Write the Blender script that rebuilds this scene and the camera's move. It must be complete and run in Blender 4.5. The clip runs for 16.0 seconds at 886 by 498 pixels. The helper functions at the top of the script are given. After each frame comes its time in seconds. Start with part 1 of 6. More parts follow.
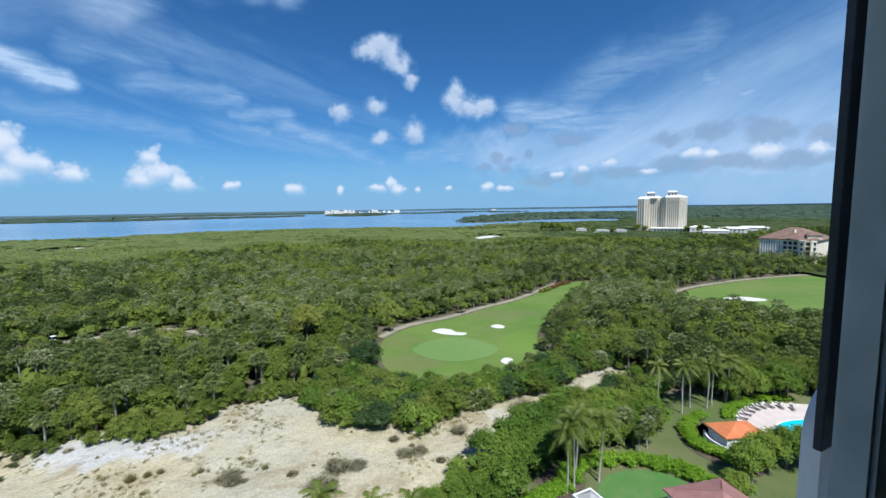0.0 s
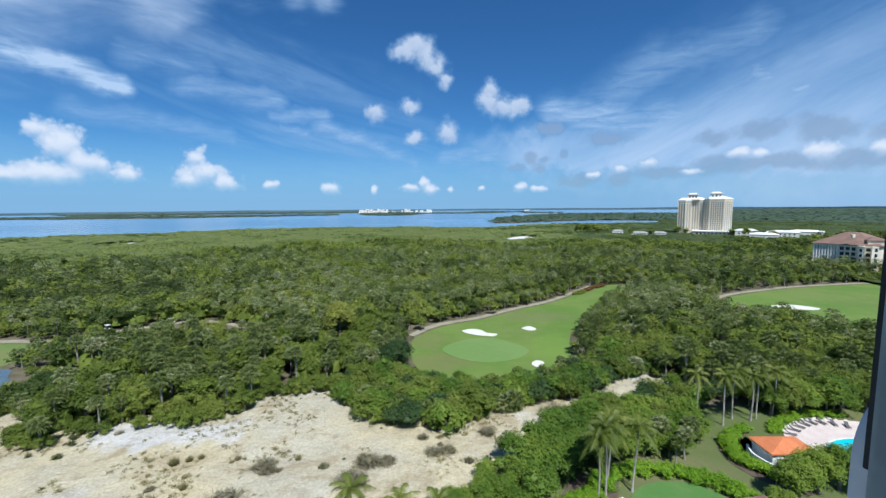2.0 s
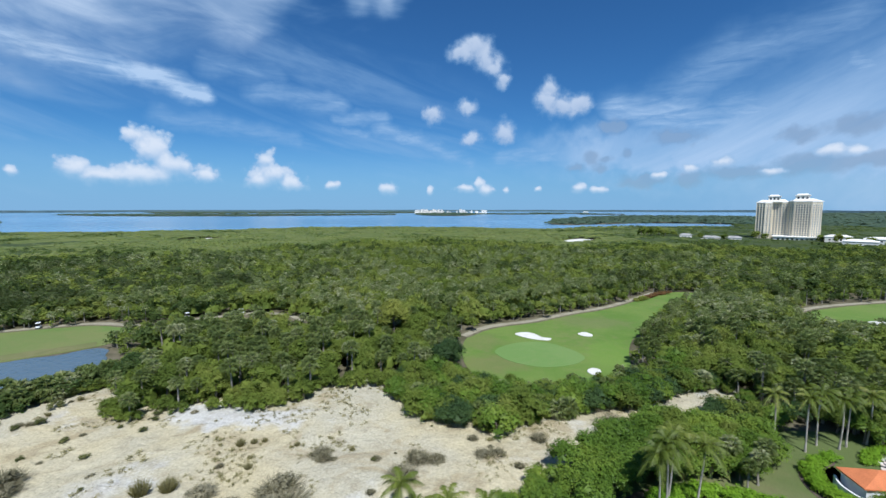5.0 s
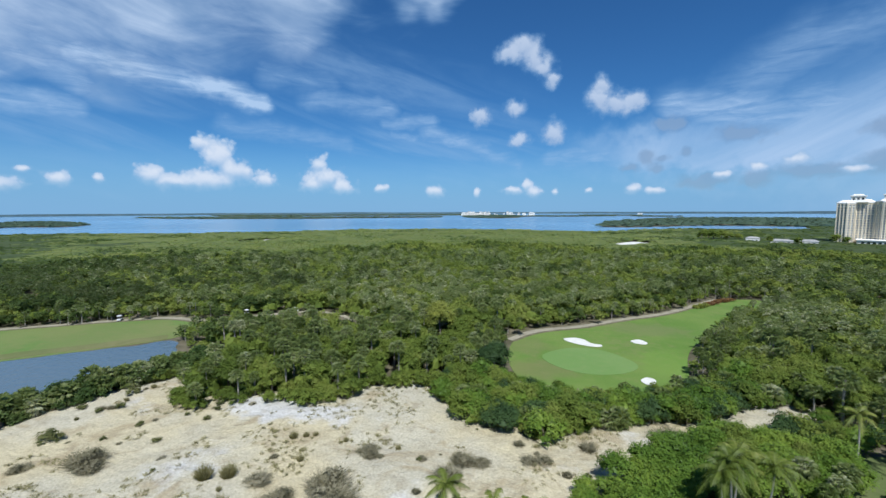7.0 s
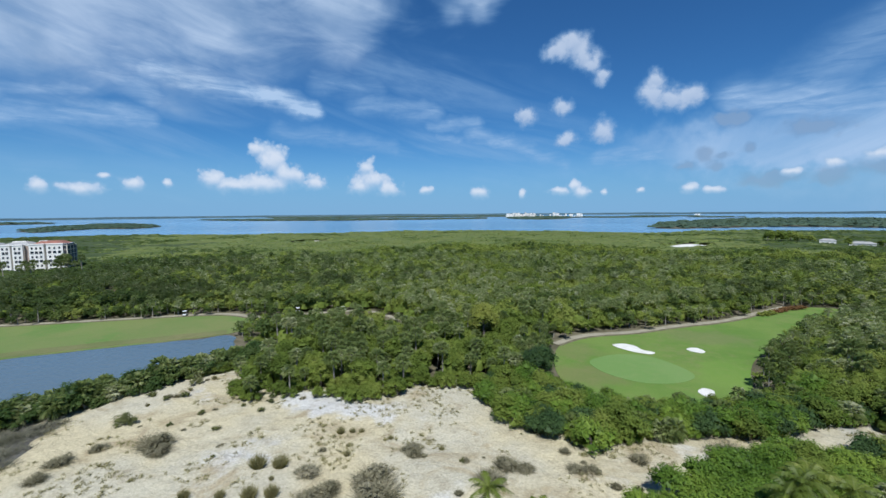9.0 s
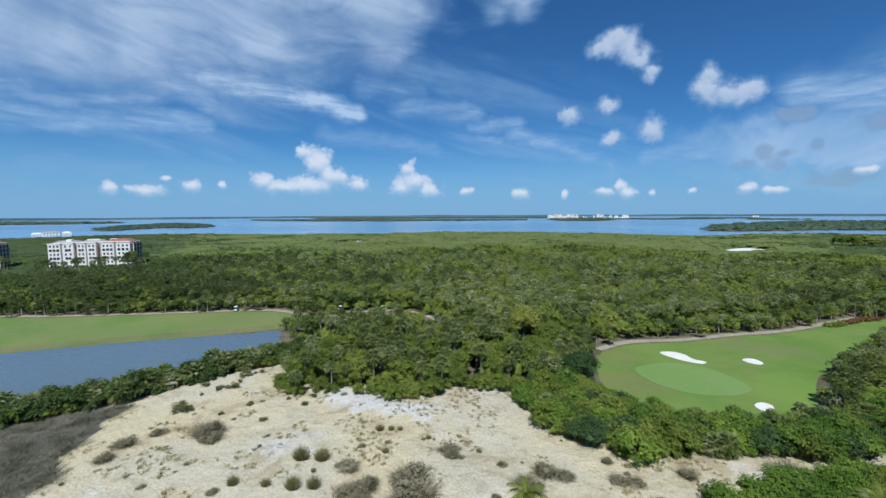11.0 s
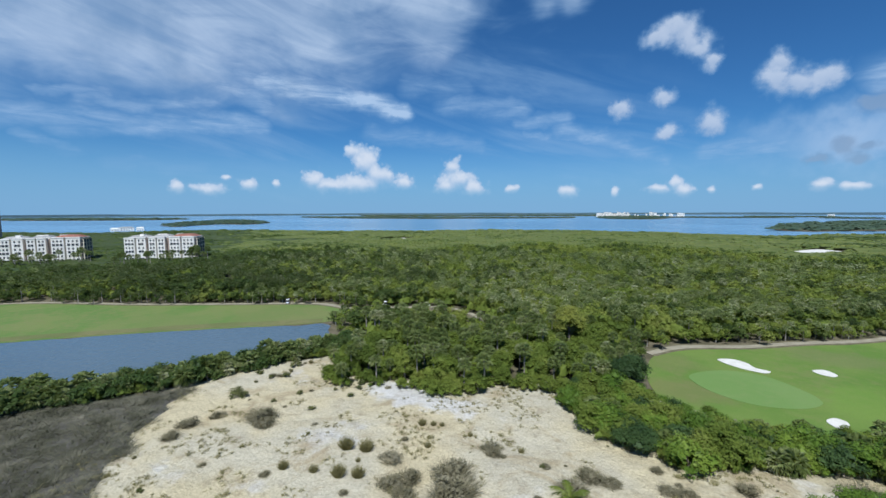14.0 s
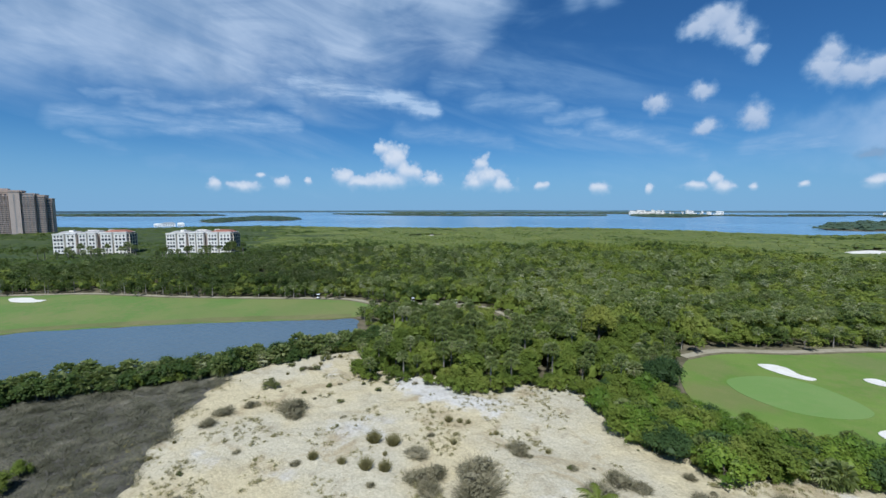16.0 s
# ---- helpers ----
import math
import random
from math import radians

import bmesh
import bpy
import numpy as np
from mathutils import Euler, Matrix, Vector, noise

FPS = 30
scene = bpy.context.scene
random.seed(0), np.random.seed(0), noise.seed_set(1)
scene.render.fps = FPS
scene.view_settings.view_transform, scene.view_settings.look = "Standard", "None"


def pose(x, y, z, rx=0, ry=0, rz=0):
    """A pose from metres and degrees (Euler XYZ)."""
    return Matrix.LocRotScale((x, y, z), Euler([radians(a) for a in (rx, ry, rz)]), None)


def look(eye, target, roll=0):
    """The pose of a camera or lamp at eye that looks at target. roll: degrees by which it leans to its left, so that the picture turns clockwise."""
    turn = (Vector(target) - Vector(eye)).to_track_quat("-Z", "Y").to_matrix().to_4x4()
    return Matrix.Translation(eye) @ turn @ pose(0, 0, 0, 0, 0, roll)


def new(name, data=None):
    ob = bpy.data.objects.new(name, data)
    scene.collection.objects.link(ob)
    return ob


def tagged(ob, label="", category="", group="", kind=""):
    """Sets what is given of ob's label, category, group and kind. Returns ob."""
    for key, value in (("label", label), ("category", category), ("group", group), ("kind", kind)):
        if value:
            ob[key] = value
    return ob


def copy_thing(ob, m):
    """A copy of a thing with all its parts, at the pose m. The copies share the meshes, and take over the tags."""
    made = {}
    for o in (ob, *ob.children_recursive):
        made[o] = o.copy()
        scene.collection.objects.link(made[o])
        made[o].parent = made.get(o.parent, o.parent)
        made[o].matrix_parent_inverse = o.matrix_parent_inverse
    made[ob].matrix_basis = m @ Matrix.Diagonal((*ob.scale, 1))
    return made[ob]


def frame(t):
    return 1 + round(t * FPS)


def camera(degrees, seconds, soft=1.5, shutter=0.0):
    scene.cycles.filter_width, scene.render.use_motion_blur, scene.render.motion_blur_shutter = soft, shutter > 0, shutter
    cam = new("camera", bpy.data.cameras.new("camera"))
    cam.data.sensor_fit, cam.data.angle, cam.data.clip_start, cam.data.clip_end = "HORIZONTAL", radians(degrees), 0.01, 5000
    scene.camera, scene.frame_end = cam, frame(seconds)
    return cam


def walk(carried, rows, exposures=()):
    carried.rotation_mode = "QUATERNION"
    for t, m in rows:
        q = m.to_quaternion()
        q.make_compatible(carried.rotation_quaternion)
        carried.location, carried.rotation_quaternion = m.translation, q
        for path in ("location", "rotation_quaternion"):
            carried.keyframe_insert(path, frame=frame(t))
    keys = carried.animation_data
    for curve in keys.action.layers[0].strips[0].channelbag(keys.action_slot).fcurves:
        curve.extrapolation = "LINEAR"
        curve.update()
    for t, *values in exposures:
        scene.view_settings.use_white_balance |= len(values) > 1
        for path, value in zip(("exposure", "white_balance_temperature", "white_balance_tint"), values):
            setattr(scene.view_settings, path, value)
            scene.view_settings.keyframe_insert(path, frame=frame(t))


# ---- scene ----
cam = camera(93.75, 16.0, soft=1.5)
EYE = (0.0, 0.0, 40.0)
PATH = [  # seconds, yaw, pitch, roll
    (0.0, 0.00, -5.79, -0.92), (0.5, 1.09, -5.74, -0.90), (1.0, 2.17, -5.74, -0.70), (1.5, 3.36, -5.74, -0.55),
    (2.0, 4.39, -5.75, -0.46), (2.5, 5.60, -5.76, -0.30), (3.0, 6.71, -5.77, -0.16), (3.5, 7.97, -5.78, -0.04),
    (4.0, 9.20, -5.75, 0.01), (6.5, 16.59, -5.41, -0.11), (7.0, 18.31, -5.32, -0.20), (7.5, 19.94, -5.26, -0.35),
    (8.0, 21.43, -5.21, -0.43), (8.5, 23.03, -5.16, -0.48), (9.0, 24.43, -5.08, -0.47), (11.5, 31.07, -4.89, -0.33),
    (12.0, 32.12, -4.91, -0.34), (12.5, 33.26, -4.94, -0.25), (13.0, 34.19, -5.01, -0.23), (13.5, 35.18, -5.12, -0.20),
    (14.0, 36.00, -5.20, -0.19), (14.5, 36.97, -5.32, -0.17), (15.0, 37.82, -5.40, -0.12), (15.5, 38.85, -5.50, -0.09),
    (16.0, 39.85, -5.56, -0.03)]


def eye(t):
    """The eye drifts back from the window's side by a few centimetres while it turns."""
    f = 0.0195 * (1 - math.exp(-t / 0.42))
    return EYE[0] + 0.73 * f, EYE[1] - 0.68 * f, EYE[2]


walk(cam, [(t, pose(*eye(t), 90 + p, 0, yaw) @ pose(0, 0, 0, 0, 0, r)) for t, yaw, p, r in PATH], [(0.0, 0.24, 5680, 10), (8.0, 0.1, 5680, 10), (16.0, 0.04, 5680, 10)])

# ---- daylight ----
SUN_EL, SUN_AZ = 58.0, 155.0  # degrees; azimuth clockwise from +y
world = bpy.data.worlds.new("world")
scene.world = world
world.use_nodes = True
wn = world.node_tree
sky = wn.nodes.new("ShaderNodeTexSky")
sky.sky_type, sky.sun_disc = "NISHITA", False
sky.sun_elevation, sky.sun_rotation = radians(SUN_EL), radians(SUN_AZ)
sky.altitude, sky.air_density, sky.dust_density, sky.ozone_density = 40, 1.0, 0.0, 6.0
tint = wn.nodes.new("ShaderNodeMix")
tint.data_type, tint.blend_type = "RGBA", "MULTIPLY"
tint.inputs[0].default_value = 1.0
tint.inputs[7].default_value = (0.53, 0.9, 1.12, 1)
wn.links.new(sky.outputs[0], tint.inputs[6])
wn.links.new(tint.outputs[2], wn.nodes["Background"].inputs[0])
wn.nodes["Background"].inputs[1].default_value = 0.066
sun_data = bpy.data.lights.new("sun", "SUN")
sun_data.energy, sun_data.angle, sun_data.color = 5.0, radians(0.53), (1.0, 0.95, 0.86)
sun = new("sun", sun_data)
az, el = radians(SUN_AZ), radians(SUN_EL)
to_sun = Vector((math.sin(az) * math.cos(el), math.cos(az) * math.cos(el), math.sin(el)))
sun.matrix_world = look(to_sun * 300, (0, 0, 0))

# ---- materials ----
class Net:
    """A short hand for building node trees."""
    def __init__(self, name, tree=None):
        if tree is not None:
            self.t = tree
            return
        self.mat = bpy.data.materials.new(name)
        self.mat.use_nodes = True
        self.t = self.mat.node_tree
        self.t.nodes.clear()
        self.out = self.add("ShaderNodeOutputMaterial")

    def add(self, kind):
        return self.t.nodes.new(kind)

    def put(self, socket, value):
        if isinstance(value, bpy.types.NodeSocket):
            self.t.links.new(value, socket)
        elif isinstance(value, tuple) and len(value) == 3 and socket.type == "RGBA":
            socket.default_value = (*value, 1)
        else:
            socket.default_value = value

    def math(self, op, a, b=0.0, c=0.0, clamp=False):
        n = self.add("ShaderNodeMath")
        n.operation, n.use_clamp = op, clamp
        for i, v in enumerate((a, b, c)):
            self.put(n.inputs[i], v)
        return n.outputs[0]

    def where(self):
        return self.add("ShaderNodeNewGeometry").outputs["Position"]

    def noise(self, vec, scale, detail=3.0, rough=0.55, distort=0.0):
        n = self.add("ShaderNodeTexNoise")
        self.put(n.inputs["Vector"], vec)
        for k, v in (("Scale", scale), ("Detail", detail), ("Roughness", rough), ("Distortion", distort)):
            n.inputs[k].default_value = v
        return n.outputs[0]

    def cells(self, vec, scale):
        n = self.add("ShaderNodeTexVoronoi")
        n.feature = "SMOOTH_F1"
        self.put(n.inputs["Vector"], vec)
        n.inputs["Scale"].default_value, n.inputs["Smoothness"].default_value = scale, 0.25
        return n.outputs["Distance"]

    def ramp(self, fac, stops):
        n = self.add("ShaderNodeValToRGB")
        self.put(n.inputs[0], fac)
        e = n.color_ramp.elements
        e[0].position, e[1].position = stops[0][0], stops[-1][0]
        for p, _ in stops[1:-1]:
            e.new(p)
        for i, (_, c) in enumerate(stops):
            e[i].color = (*c, 1)
        return n.outputs[0]

    def mix(self, fac, a, b, blend="MIX"):
        n = self.add("ShaderNodeMix")
        n.data_type, n.blend_type = "RGBA", blend
        self.put(n.inputs[0], fac)
        self.put(n.inputs[6], a)
        self.put(n.inputs[7], b)
        return n.outputs[2]

    def step(self, v, lo, hi):
        n = self.add("ShaderNodeMapRange")
        n.interpolation_type = "SMOOTHSTEP"
        self.put(n.inputs[0], v)
        n.inputs[1].default_value, n.inputs[2].default_value = lo, hi
        return n.outputs[0]

    def scaled(self, vec, s):
        n = self.add("ShaderNodeVectorMath")
        n.operation = "MULTIPLY"
        self.put(n.inputs[0], vec)
        n.inputs[1].default_value = s
        return n.outputs[0]

    def bump(self, height, strength, dist):
        n = self.add("ShaderNodeBump")
        n.inputs["Strength"].default_value, n.inputs["Distance"].default_value = strength, dist
        self.put(n.inputs["Height"], height)
        return n.outputs[0]

    def surface(self, color, rough=0.8, normal=None, metal=0.0, spec=0.3):
        n = self.add("ShaderNodeBsdfPrincipled")
        self.put(n.inputs["Base Color"], color)
        self.put(n.inputs["Roughness"], rough)
        n.inputs["Metallic"].default_value = metal
        n.inputs["Specular IOR Level"].default_value = spec
        if normal is not None:
            self.put(n.inputs["Normal"], normal)
        return n.outputs[0]

    def done(self, shader):
        self.t.links.new(shader, self.out.inputs[0])
        return self.mat


def node_group(name, ins, outs):
    """A group of nodes on numbers: a net to build in, the values that come in and the sockets that go out."""
    g = bpy.data.node_groups.new(name, "ShaderNodeTree")
    for k in ins:
        g.interface.new_socket(k, in_out="INPUT", socket_type="NodeSocketFloat")
    for k in outs:
        g.interface.new_socket(k, in_out="OUTPUT", socket_type="NodeSocketFloat")
    n = Net(name, g)
    return n, n.add("NodeGroupInput").outputs, n.add("NodeGroupOutput").inputs


def plain(name, c1, c2, scale, rough=0.8, fine=8.0, bump=0.3, dist=0.02, spec=0.3, metal=0.0):
    """Two-scale variation between two colours, with a fine relief."""
    n = Net(name)
    p = n.where()
    big, small = n.noise(p, scale, 4), n.noise(p, scale * fine, 4)
    col = n.mix(n.step(big, 0.35, 0.65), c1, c2)
    col = n.mix(0.5, col, n.ramp(small, ((0.3, (0.35,) * 3), (0.7, (0.65,) * 3))), "OVERLAY")
    return n.done(n.surface(col, rough, n.bump(small, bump, dist), metal, spec))


def leafy(name, stops, rough=0.62, spec=0.12, through_light=0.3, patch=0.09):
    """Leaves: hue drifts from stand to stand, from tree to tree and from leaf to leaf."""
    n = Net(name)
    p = n.where()
    geo = n.add("ShaderNodeNewGeometry")
    info = n.add("ShaderNodeObjectInfo")
    v = n.math("MULTIPLY_ADD", n.noise(p, patch, 3, 0.7), 2.2, -0.8)
    v = n.math("MULTIPLY_ADD", n.math("SUBTRACT", n.noise(p, 0.017, 3, 0.6), 0.5), 1.1, v)
    v = n.math("MULTIPLY_ADD", geo.outputs["Random Per Island"], 0.3, v)
    v = n.math("MULTIPLY_ADD", info.outputs["Random"], 0.34, n.math("SUBTRACT", v, 0.14))
    col = n.ramp(v, stops)
    lit = n.surface(col, rough, None, 0.0, spec)
    tr = n.add("ShaderNodeBsdfTranslucent")
    n.put(tr.inputs[0], n.mix(0.5, col, (0.16, 0.2, 0.02)))
    m = n.add("ShaderNodeMixShader")
    m.inputs[0].default_value = through_light
    n.put(m.inputs[1], lit)
    n.put(m.inputs[2], tr.outputs[0])
    return n.done(m.outputs[0])


M_LEAF = leafy("broad_leaves", ((0.0, (0.095, 0.138, 0.026)), (0.35, (0.15, 0.205, 0.034)), (0.65, (0.2, 0.252, 0.045)), (1.0, (0.275, 0.305, 0.068))), 0.62, 0.12, 0.4)
M_DARK = leafy("dark_leaves", ((0.0, (0.033, 0.066, 0.024)), (1.0, (0.078, 0.128, 0.04))), 0.5, 0.1)
# Darkened copy of M_LEAF; cloud shade on the woods is put into this colour.
M_WOOD_SHADE = leafy("shaded_wood_leaves", ((0.0, (0.032, 0.054, 0.015)), (0.4, (0.058, 0.09, 0.021)), (0.75, (0.094, 0.128, 0.03)), (1.0, (0.15, 0.178, 0.05))))
M_OLIVE = leafy("olive_leaves", ((0.0, (0.075, 0.09, 0.03)), (1.0, (0.17, 0.175, 0.065))))
M_YELLOW = leafy("yellow_green_leaves", ((0.0, (0.17, 0.2, 0.032)), (1.0, (0.36, 0.37, 0.08))), 0.5)
M_BRIGHT = leafy("bright_leaves", ((0.0, (0.068, 0.128, 0.016)), (0.5, (0.125, 0.205, 0.027)), (1.0, (0.235, 0.31, 0.044))), 0.45)
M_HEDGE = leafy("hedge_leaves", ((0.0, (0.13, 0.27, 0.015)), (1.0, (0.26, 0.42, 0.03))), 0.5)
M_FAN = leafy("fan_palm_leaves", ((0.0, (0.135, 0.185, 0.05)), (0.5, (0.25, 0.305, 0.1)), (0.75, (0.37, 0.41, 0.17)), (1.0, (0.6, 0.6, 0.38))), 0.4, 0.4, 0.36, 0.2)
# Darkened copy of M_FAN; the gloom over the outer woods is put into it.
M_FAN_SHADE = leafy("shaded_fan_palm_leaves", ((0.0, (0.06, 0.09, 0.028)), (0.5, (0.115, 0.15, 0.05)), (0.8, (0.19, 0.22, 0.09)), (1.0, (0.36, 0.37, 0.22))), 0.45, 0.3, 0.3, 0.2)
M_FROND = leafy("coconut_fronds", ((0.0, (0.07, 0.105, 0.014)), (0.6, (0.155, 0.195, 0.03)), (1.0, (0.36, 0.34, 0.1))), 0.5, 0.25, 0.36)
M_MANGROVE = leafy("mangrove_leaves", ((0.0, (0.0781, 0.114, 0.0239)), (0.5, (0.138, 0.175, 0.0386)), (1.0, (0.206, 0.229, 0.0569))), 0.55, 0.25, 0.2, 0.022)
# Muted blue-green: distance haze is mixed into this leaf colour.
M_HAZE_LEAF = leafy("haze_tinted_leaves", ((0.0, (0.05, 0.085, 0.06)), (1.0, (0.095, 0.135, 0.08))), 0.7, 0.1, 0.2, 0.02)
M_BARK = plain("bark", (0.16, 0.13, 0.1), (0.26, 0.23, 0.19), 1.2, 0.9, 9, 0.5, 0.03)
M_PALMBARK = plain("palm_bark", (0.22, 0.2, 0.165), (0.33, 0.3, 0.25), 1.5, 0.85, 7, 0.5, 0.03)
M_COCOBARK = plain("coconut_bark", (0.34, 0.31, 0.26), (0.46, 0.42, 0.36), 1.5, 0.85, 7, 0.5, 0.03)
M_DRY = leafy("dry_brush", ((0.0, (0.13, 0.12, 0.07)), (0.5, (0.215, 0.195, 0.12)), (1.0, (0.33, 0.3, 0.2))), 0.8, 0.1, 0.15, 0.3)
M_TUFT = leafy("grass_tuft", ((0.0, (0.16, 0.15, 0.055)), (0.5, (0.25, 0.225, 0.1)), (1.0, (0.34, 0.31, 0.16))), 0.7, 0.15, 0.2, 0.3)


def sand_material():
    n = Net("pale_sand")
    p = n.where()
    a, b, c, d = n.noise(p, 0.045, 4), n.noise(p, 0.28, 6, 0.68), n.noise(p, 2.4, 5, 0.7), n.noise(p, 0.11, 6, 0.66, 0.8)
    e, g = n.noise(n.scaled(p, (1, 1.3, 1)), 0.6, 6, 0.7, 0.4), n.noise(p, 0.075, 5, 0.6)
    col = n.mix(n.step(a, 0.4, 0.62), (0.515, 0.45, 0.285), (0.49, 0.45, 0.33))
    col = n.mix(n.math("MULTIPLY", n.step(d, 0.5, 0.66), 0.8), col, (0.36, 0.295, 0.175))
    off = n.add("ShaderNodeVectorMath")
    off.operation = "SUBTRACT"
    n.put(off.inputs[0], p)
    off.inputs[1].default_value = (-57, 66.3, 0)
    size = n.add("ShaderNodeVectorMath")
    size.operation = "LENGTH"
    n.put(size.inputs[0], n.scaled(off.outputs[0], (1 / 16, 1 / 5.5, 0)))
    chalk = n.step(n.math("MULTIPLY_ADD", n.math("SUBTRACT", g, 0.5), -5.0, size.outputs["Value"]), 1.15, 0.5)
    col = n.mix(n.math("MAXIMUM", n.math("MULTIPLY", chalk, 0.9), n.math("MULTIPLY", n.step(g, 0.56, 0.7), 0.8)), col, (0.57, 0.555, 0.51))
    col = n.mix(n.math("MULTIPLY", n.step(b, 0.5, 0.74), 0.5), col, (0.29, 0.24, 0.155))
    col = n.mix(n.math("MULTIPLY", n.step(e, 0.57, 0.74), 0.42), col, (0.27, 0.235, 0.145))
    col = n.mix(0.62, col, n.ramp(c, ((0.3, (0.32,) * 3), (0.62, (0.6,) * 3))), "OVERLAY")
    h = n.math("ADD", b, n.math("ADD", n.math("MULTIPLY", c, 0.3), n.math("MULTIPLY", e, 0.6)))
    return n.done(n.surface(col, 0.95, n.bump(h, 0.85, 0.7), 0, 0.1))


def grass_material(name, c1, c2, c3, worn=None):
    """Mown grass in two greens with dry patches; worn: place, half size and colour of a bare patch."""
    n = Net(name)
    p = n.where()
    a, b, c = n.noise(p, 0.05, 4), n.noise(p, 0.4, 4), n.noise(p, 6.0, 3)
    col = n.mix(n.step(a, 0.38, 0.62), c1, c2)
    col = n.mix(n.math("MULTIPLY", n.step(n.math("ADD", n.math("MULTIPLY", b, 0.5), n.math("MULTIPLY", n.noise(p, 0.022, 4), 0.5)), 0.48, 0.62), 0.42), col, c3)
    for (cx, cy), (hx, hy), tone in worn or ():
        off = n.add("ShaderNodeVectorMath")
        off.operation = "SUBTRACT"
        n.put(off.inputs[0], p)
        off.inputs[1].default_value = (cx, cy, 0)
        size = n.add("ShaderNodeVectorMath")
        size.operation = "LENGTH"
        n.put(size.inputs[0], n.scaled(off.outputs[0], (1 / hx, 1 / hy, 0)))
        patch = n.step(n.math("MULTIPLY_ADD", n.math("SUBTRACT", n.noise(p, 0.16, 5, 0.6), 0.5), 1.6, size.outputs["Value"]), 1.15, 0.45)
        col = n.mix(n.math("MULTIPLY", patch, 0.5), col, tone)
    col = n.mix(0.35, col, n.ramp(c, ((0.3, (0.35,) * 3), (0.7, (0.65,) * 3))), "OVERLAY")
    return n.done(n.surface(col, 0.85, n.bump(c, 0.4, 0.05), 0, 0.2))


def water_material(name, color, waves, rough, ripple=0.22):
    n = Net(name)
    p = n.scaled(n.where(), (1, 1, 1))
    a, b = n.noise(p, waves, 3), n.noise(p, waves * 0.012, 3)
    col = n.mix(n.step(b, 0.35, 0.65), color, tuple(v * 1.35 for v in color))
    return n.done(n.surface(col, rough, n.bump(a, ripple, 0.4 / waves), 0, 0.5))


M_SAND = sand_material()
M_FLOOR = plain("forest_floor", (0.085, 0.078, 0.045), (0.15, 0.13, 0.085), 0.15, 0.95, 9, 0.6, 0.1, 0.1)
M_FAIRWAY = grass_material("fairway_grass", (0.105, 0.182, 0.03), (0.14, 0.205, 0.042), (0.17, 0.18, 0.065),
                           (((-9, 104), (10, 8), (0.17, 0.155, 0.065)), ((22, 150), (16, 9), (0.165, 0.17, 0.07)), ((23, 118), (9, 15), (0.15, 0.245, 0.04)), ((-13, 121), (7, 9), (0.16, 0.17, 0.06))))
M_FAIRWAY_DRY = grass_material("fairway_dry_grass", (0.11, 0.185, 0.04), (0.155, 0.195, 0.056), (0.19, 0.18, 0.075),
                               (((-140, 92), (34, 22), (0.165, 0.178, 0.062)), ((-170, 62), (20, 12), (0.16, 0.185, 0.06))))
M_ROUGH = grass_material("dry_rough_grass", (0.13, 0.15, 0.05), (0.175, 0.17, 0.07), (0.1, 0.12, 0.035))
M_GREEN = grass_material("putting_green", (0.14, 0.23, 0.06), (0.155, 0.24, 0.068), (0.17, 0.235, 0.075))
M_BUNKER = plain("bunker_sand", (0.66, 0.64, 0.57), (0.6, 0.58, 0.51), 0.4, 0.95, 8, 0.3, 0.05, 0.1)
M_PATH = plain("sandy_path", (0.32, 0.29, 0.21), (0.26, 0.235, 0.165), 0.3, 0.95, 9, 0.4, 0.05, 0.1)
M_VERGE = plain("trodden_verge", (0.17, 0.152, 0.095), (0.12, 0.11, 0.065), 0.4, 0.95, 8, 0.5, 0.05, 0.1)
M_LAGOON = water_material("lagoon_water", (0.12, 0.225, 0.325), 0.12, 0.25, 0.08)
M_POND = water_material("pond_water", (0.06, 0.088, 0.105), 0.5, 0.12)


# ---- sky backdrop: clouds over the clear sky ----
def puff_group():
    n, (aa, ee, best, high, pa, pe, iw, ih, _), out = node_group("puff", ("aa", "ee", "best", "high", "pa", "pe", "iw", "ih"), ("best", "high"))
    x, y = n.math("MULTIPLY", n.math("SUBTRACT", aa, pa), iw), n.math("MULTIPLY", n.math("SUBTRACT", ee, pe), ih)
    near = n.math("SUBTRACT", 1.0, n.math("SQRT", n.math("MULTIPLY_ADD", x, x, n.math("MULTIPLY", y, y))))
    won = n.step(n.math("SUBTRACT", near, best), -0.35, 0.35)
    n.put(out[1], n.math("MULTIPLY_ADD", won, n.math("SUBTRACT", y, high), high))
    n.put(out[0], n.math("SMOOTH_MAX", best, near, 0.7))
    return n.t


def stroke_group():
    n, (aa, ee, best, a0, e0, dx, dy, il, iw, strength, _), out = node_group("stroke", ("aa", "ee", "best", "a0", "e0", "dx", "dy", "il", "iw", "strength"), ("best",))
    x, y = n.math("SUBTRACT", aa, a0), n.math("SUBTRACT", ee, e0)
    f = n.math("MULTIPLY", n.math("MULTIPLY_ADD", x, dx, n.math("MULTIPLY", y, dy)), il, clamp=True)
    px, py = n.math("SUBTRACT", x, n.math("MULTIPLY", f, dx)), n.math("SUBTRACT", y, n.math("MULTIPLY", f, dy))
    far = n.math("MULTIPLY", n.math("SQRT", n.math("MULTIPLY_ADD", px, px, n.math("MULTIPLY", py, py))), iw)
    n.put(out[0], n.math("MAXIMUM", best, n.math("MULTIPLY", n.step(far, 1.0, 0.0), strength)))
    return n.t


PUFF, STROKE = puff_group(), stroke_group()


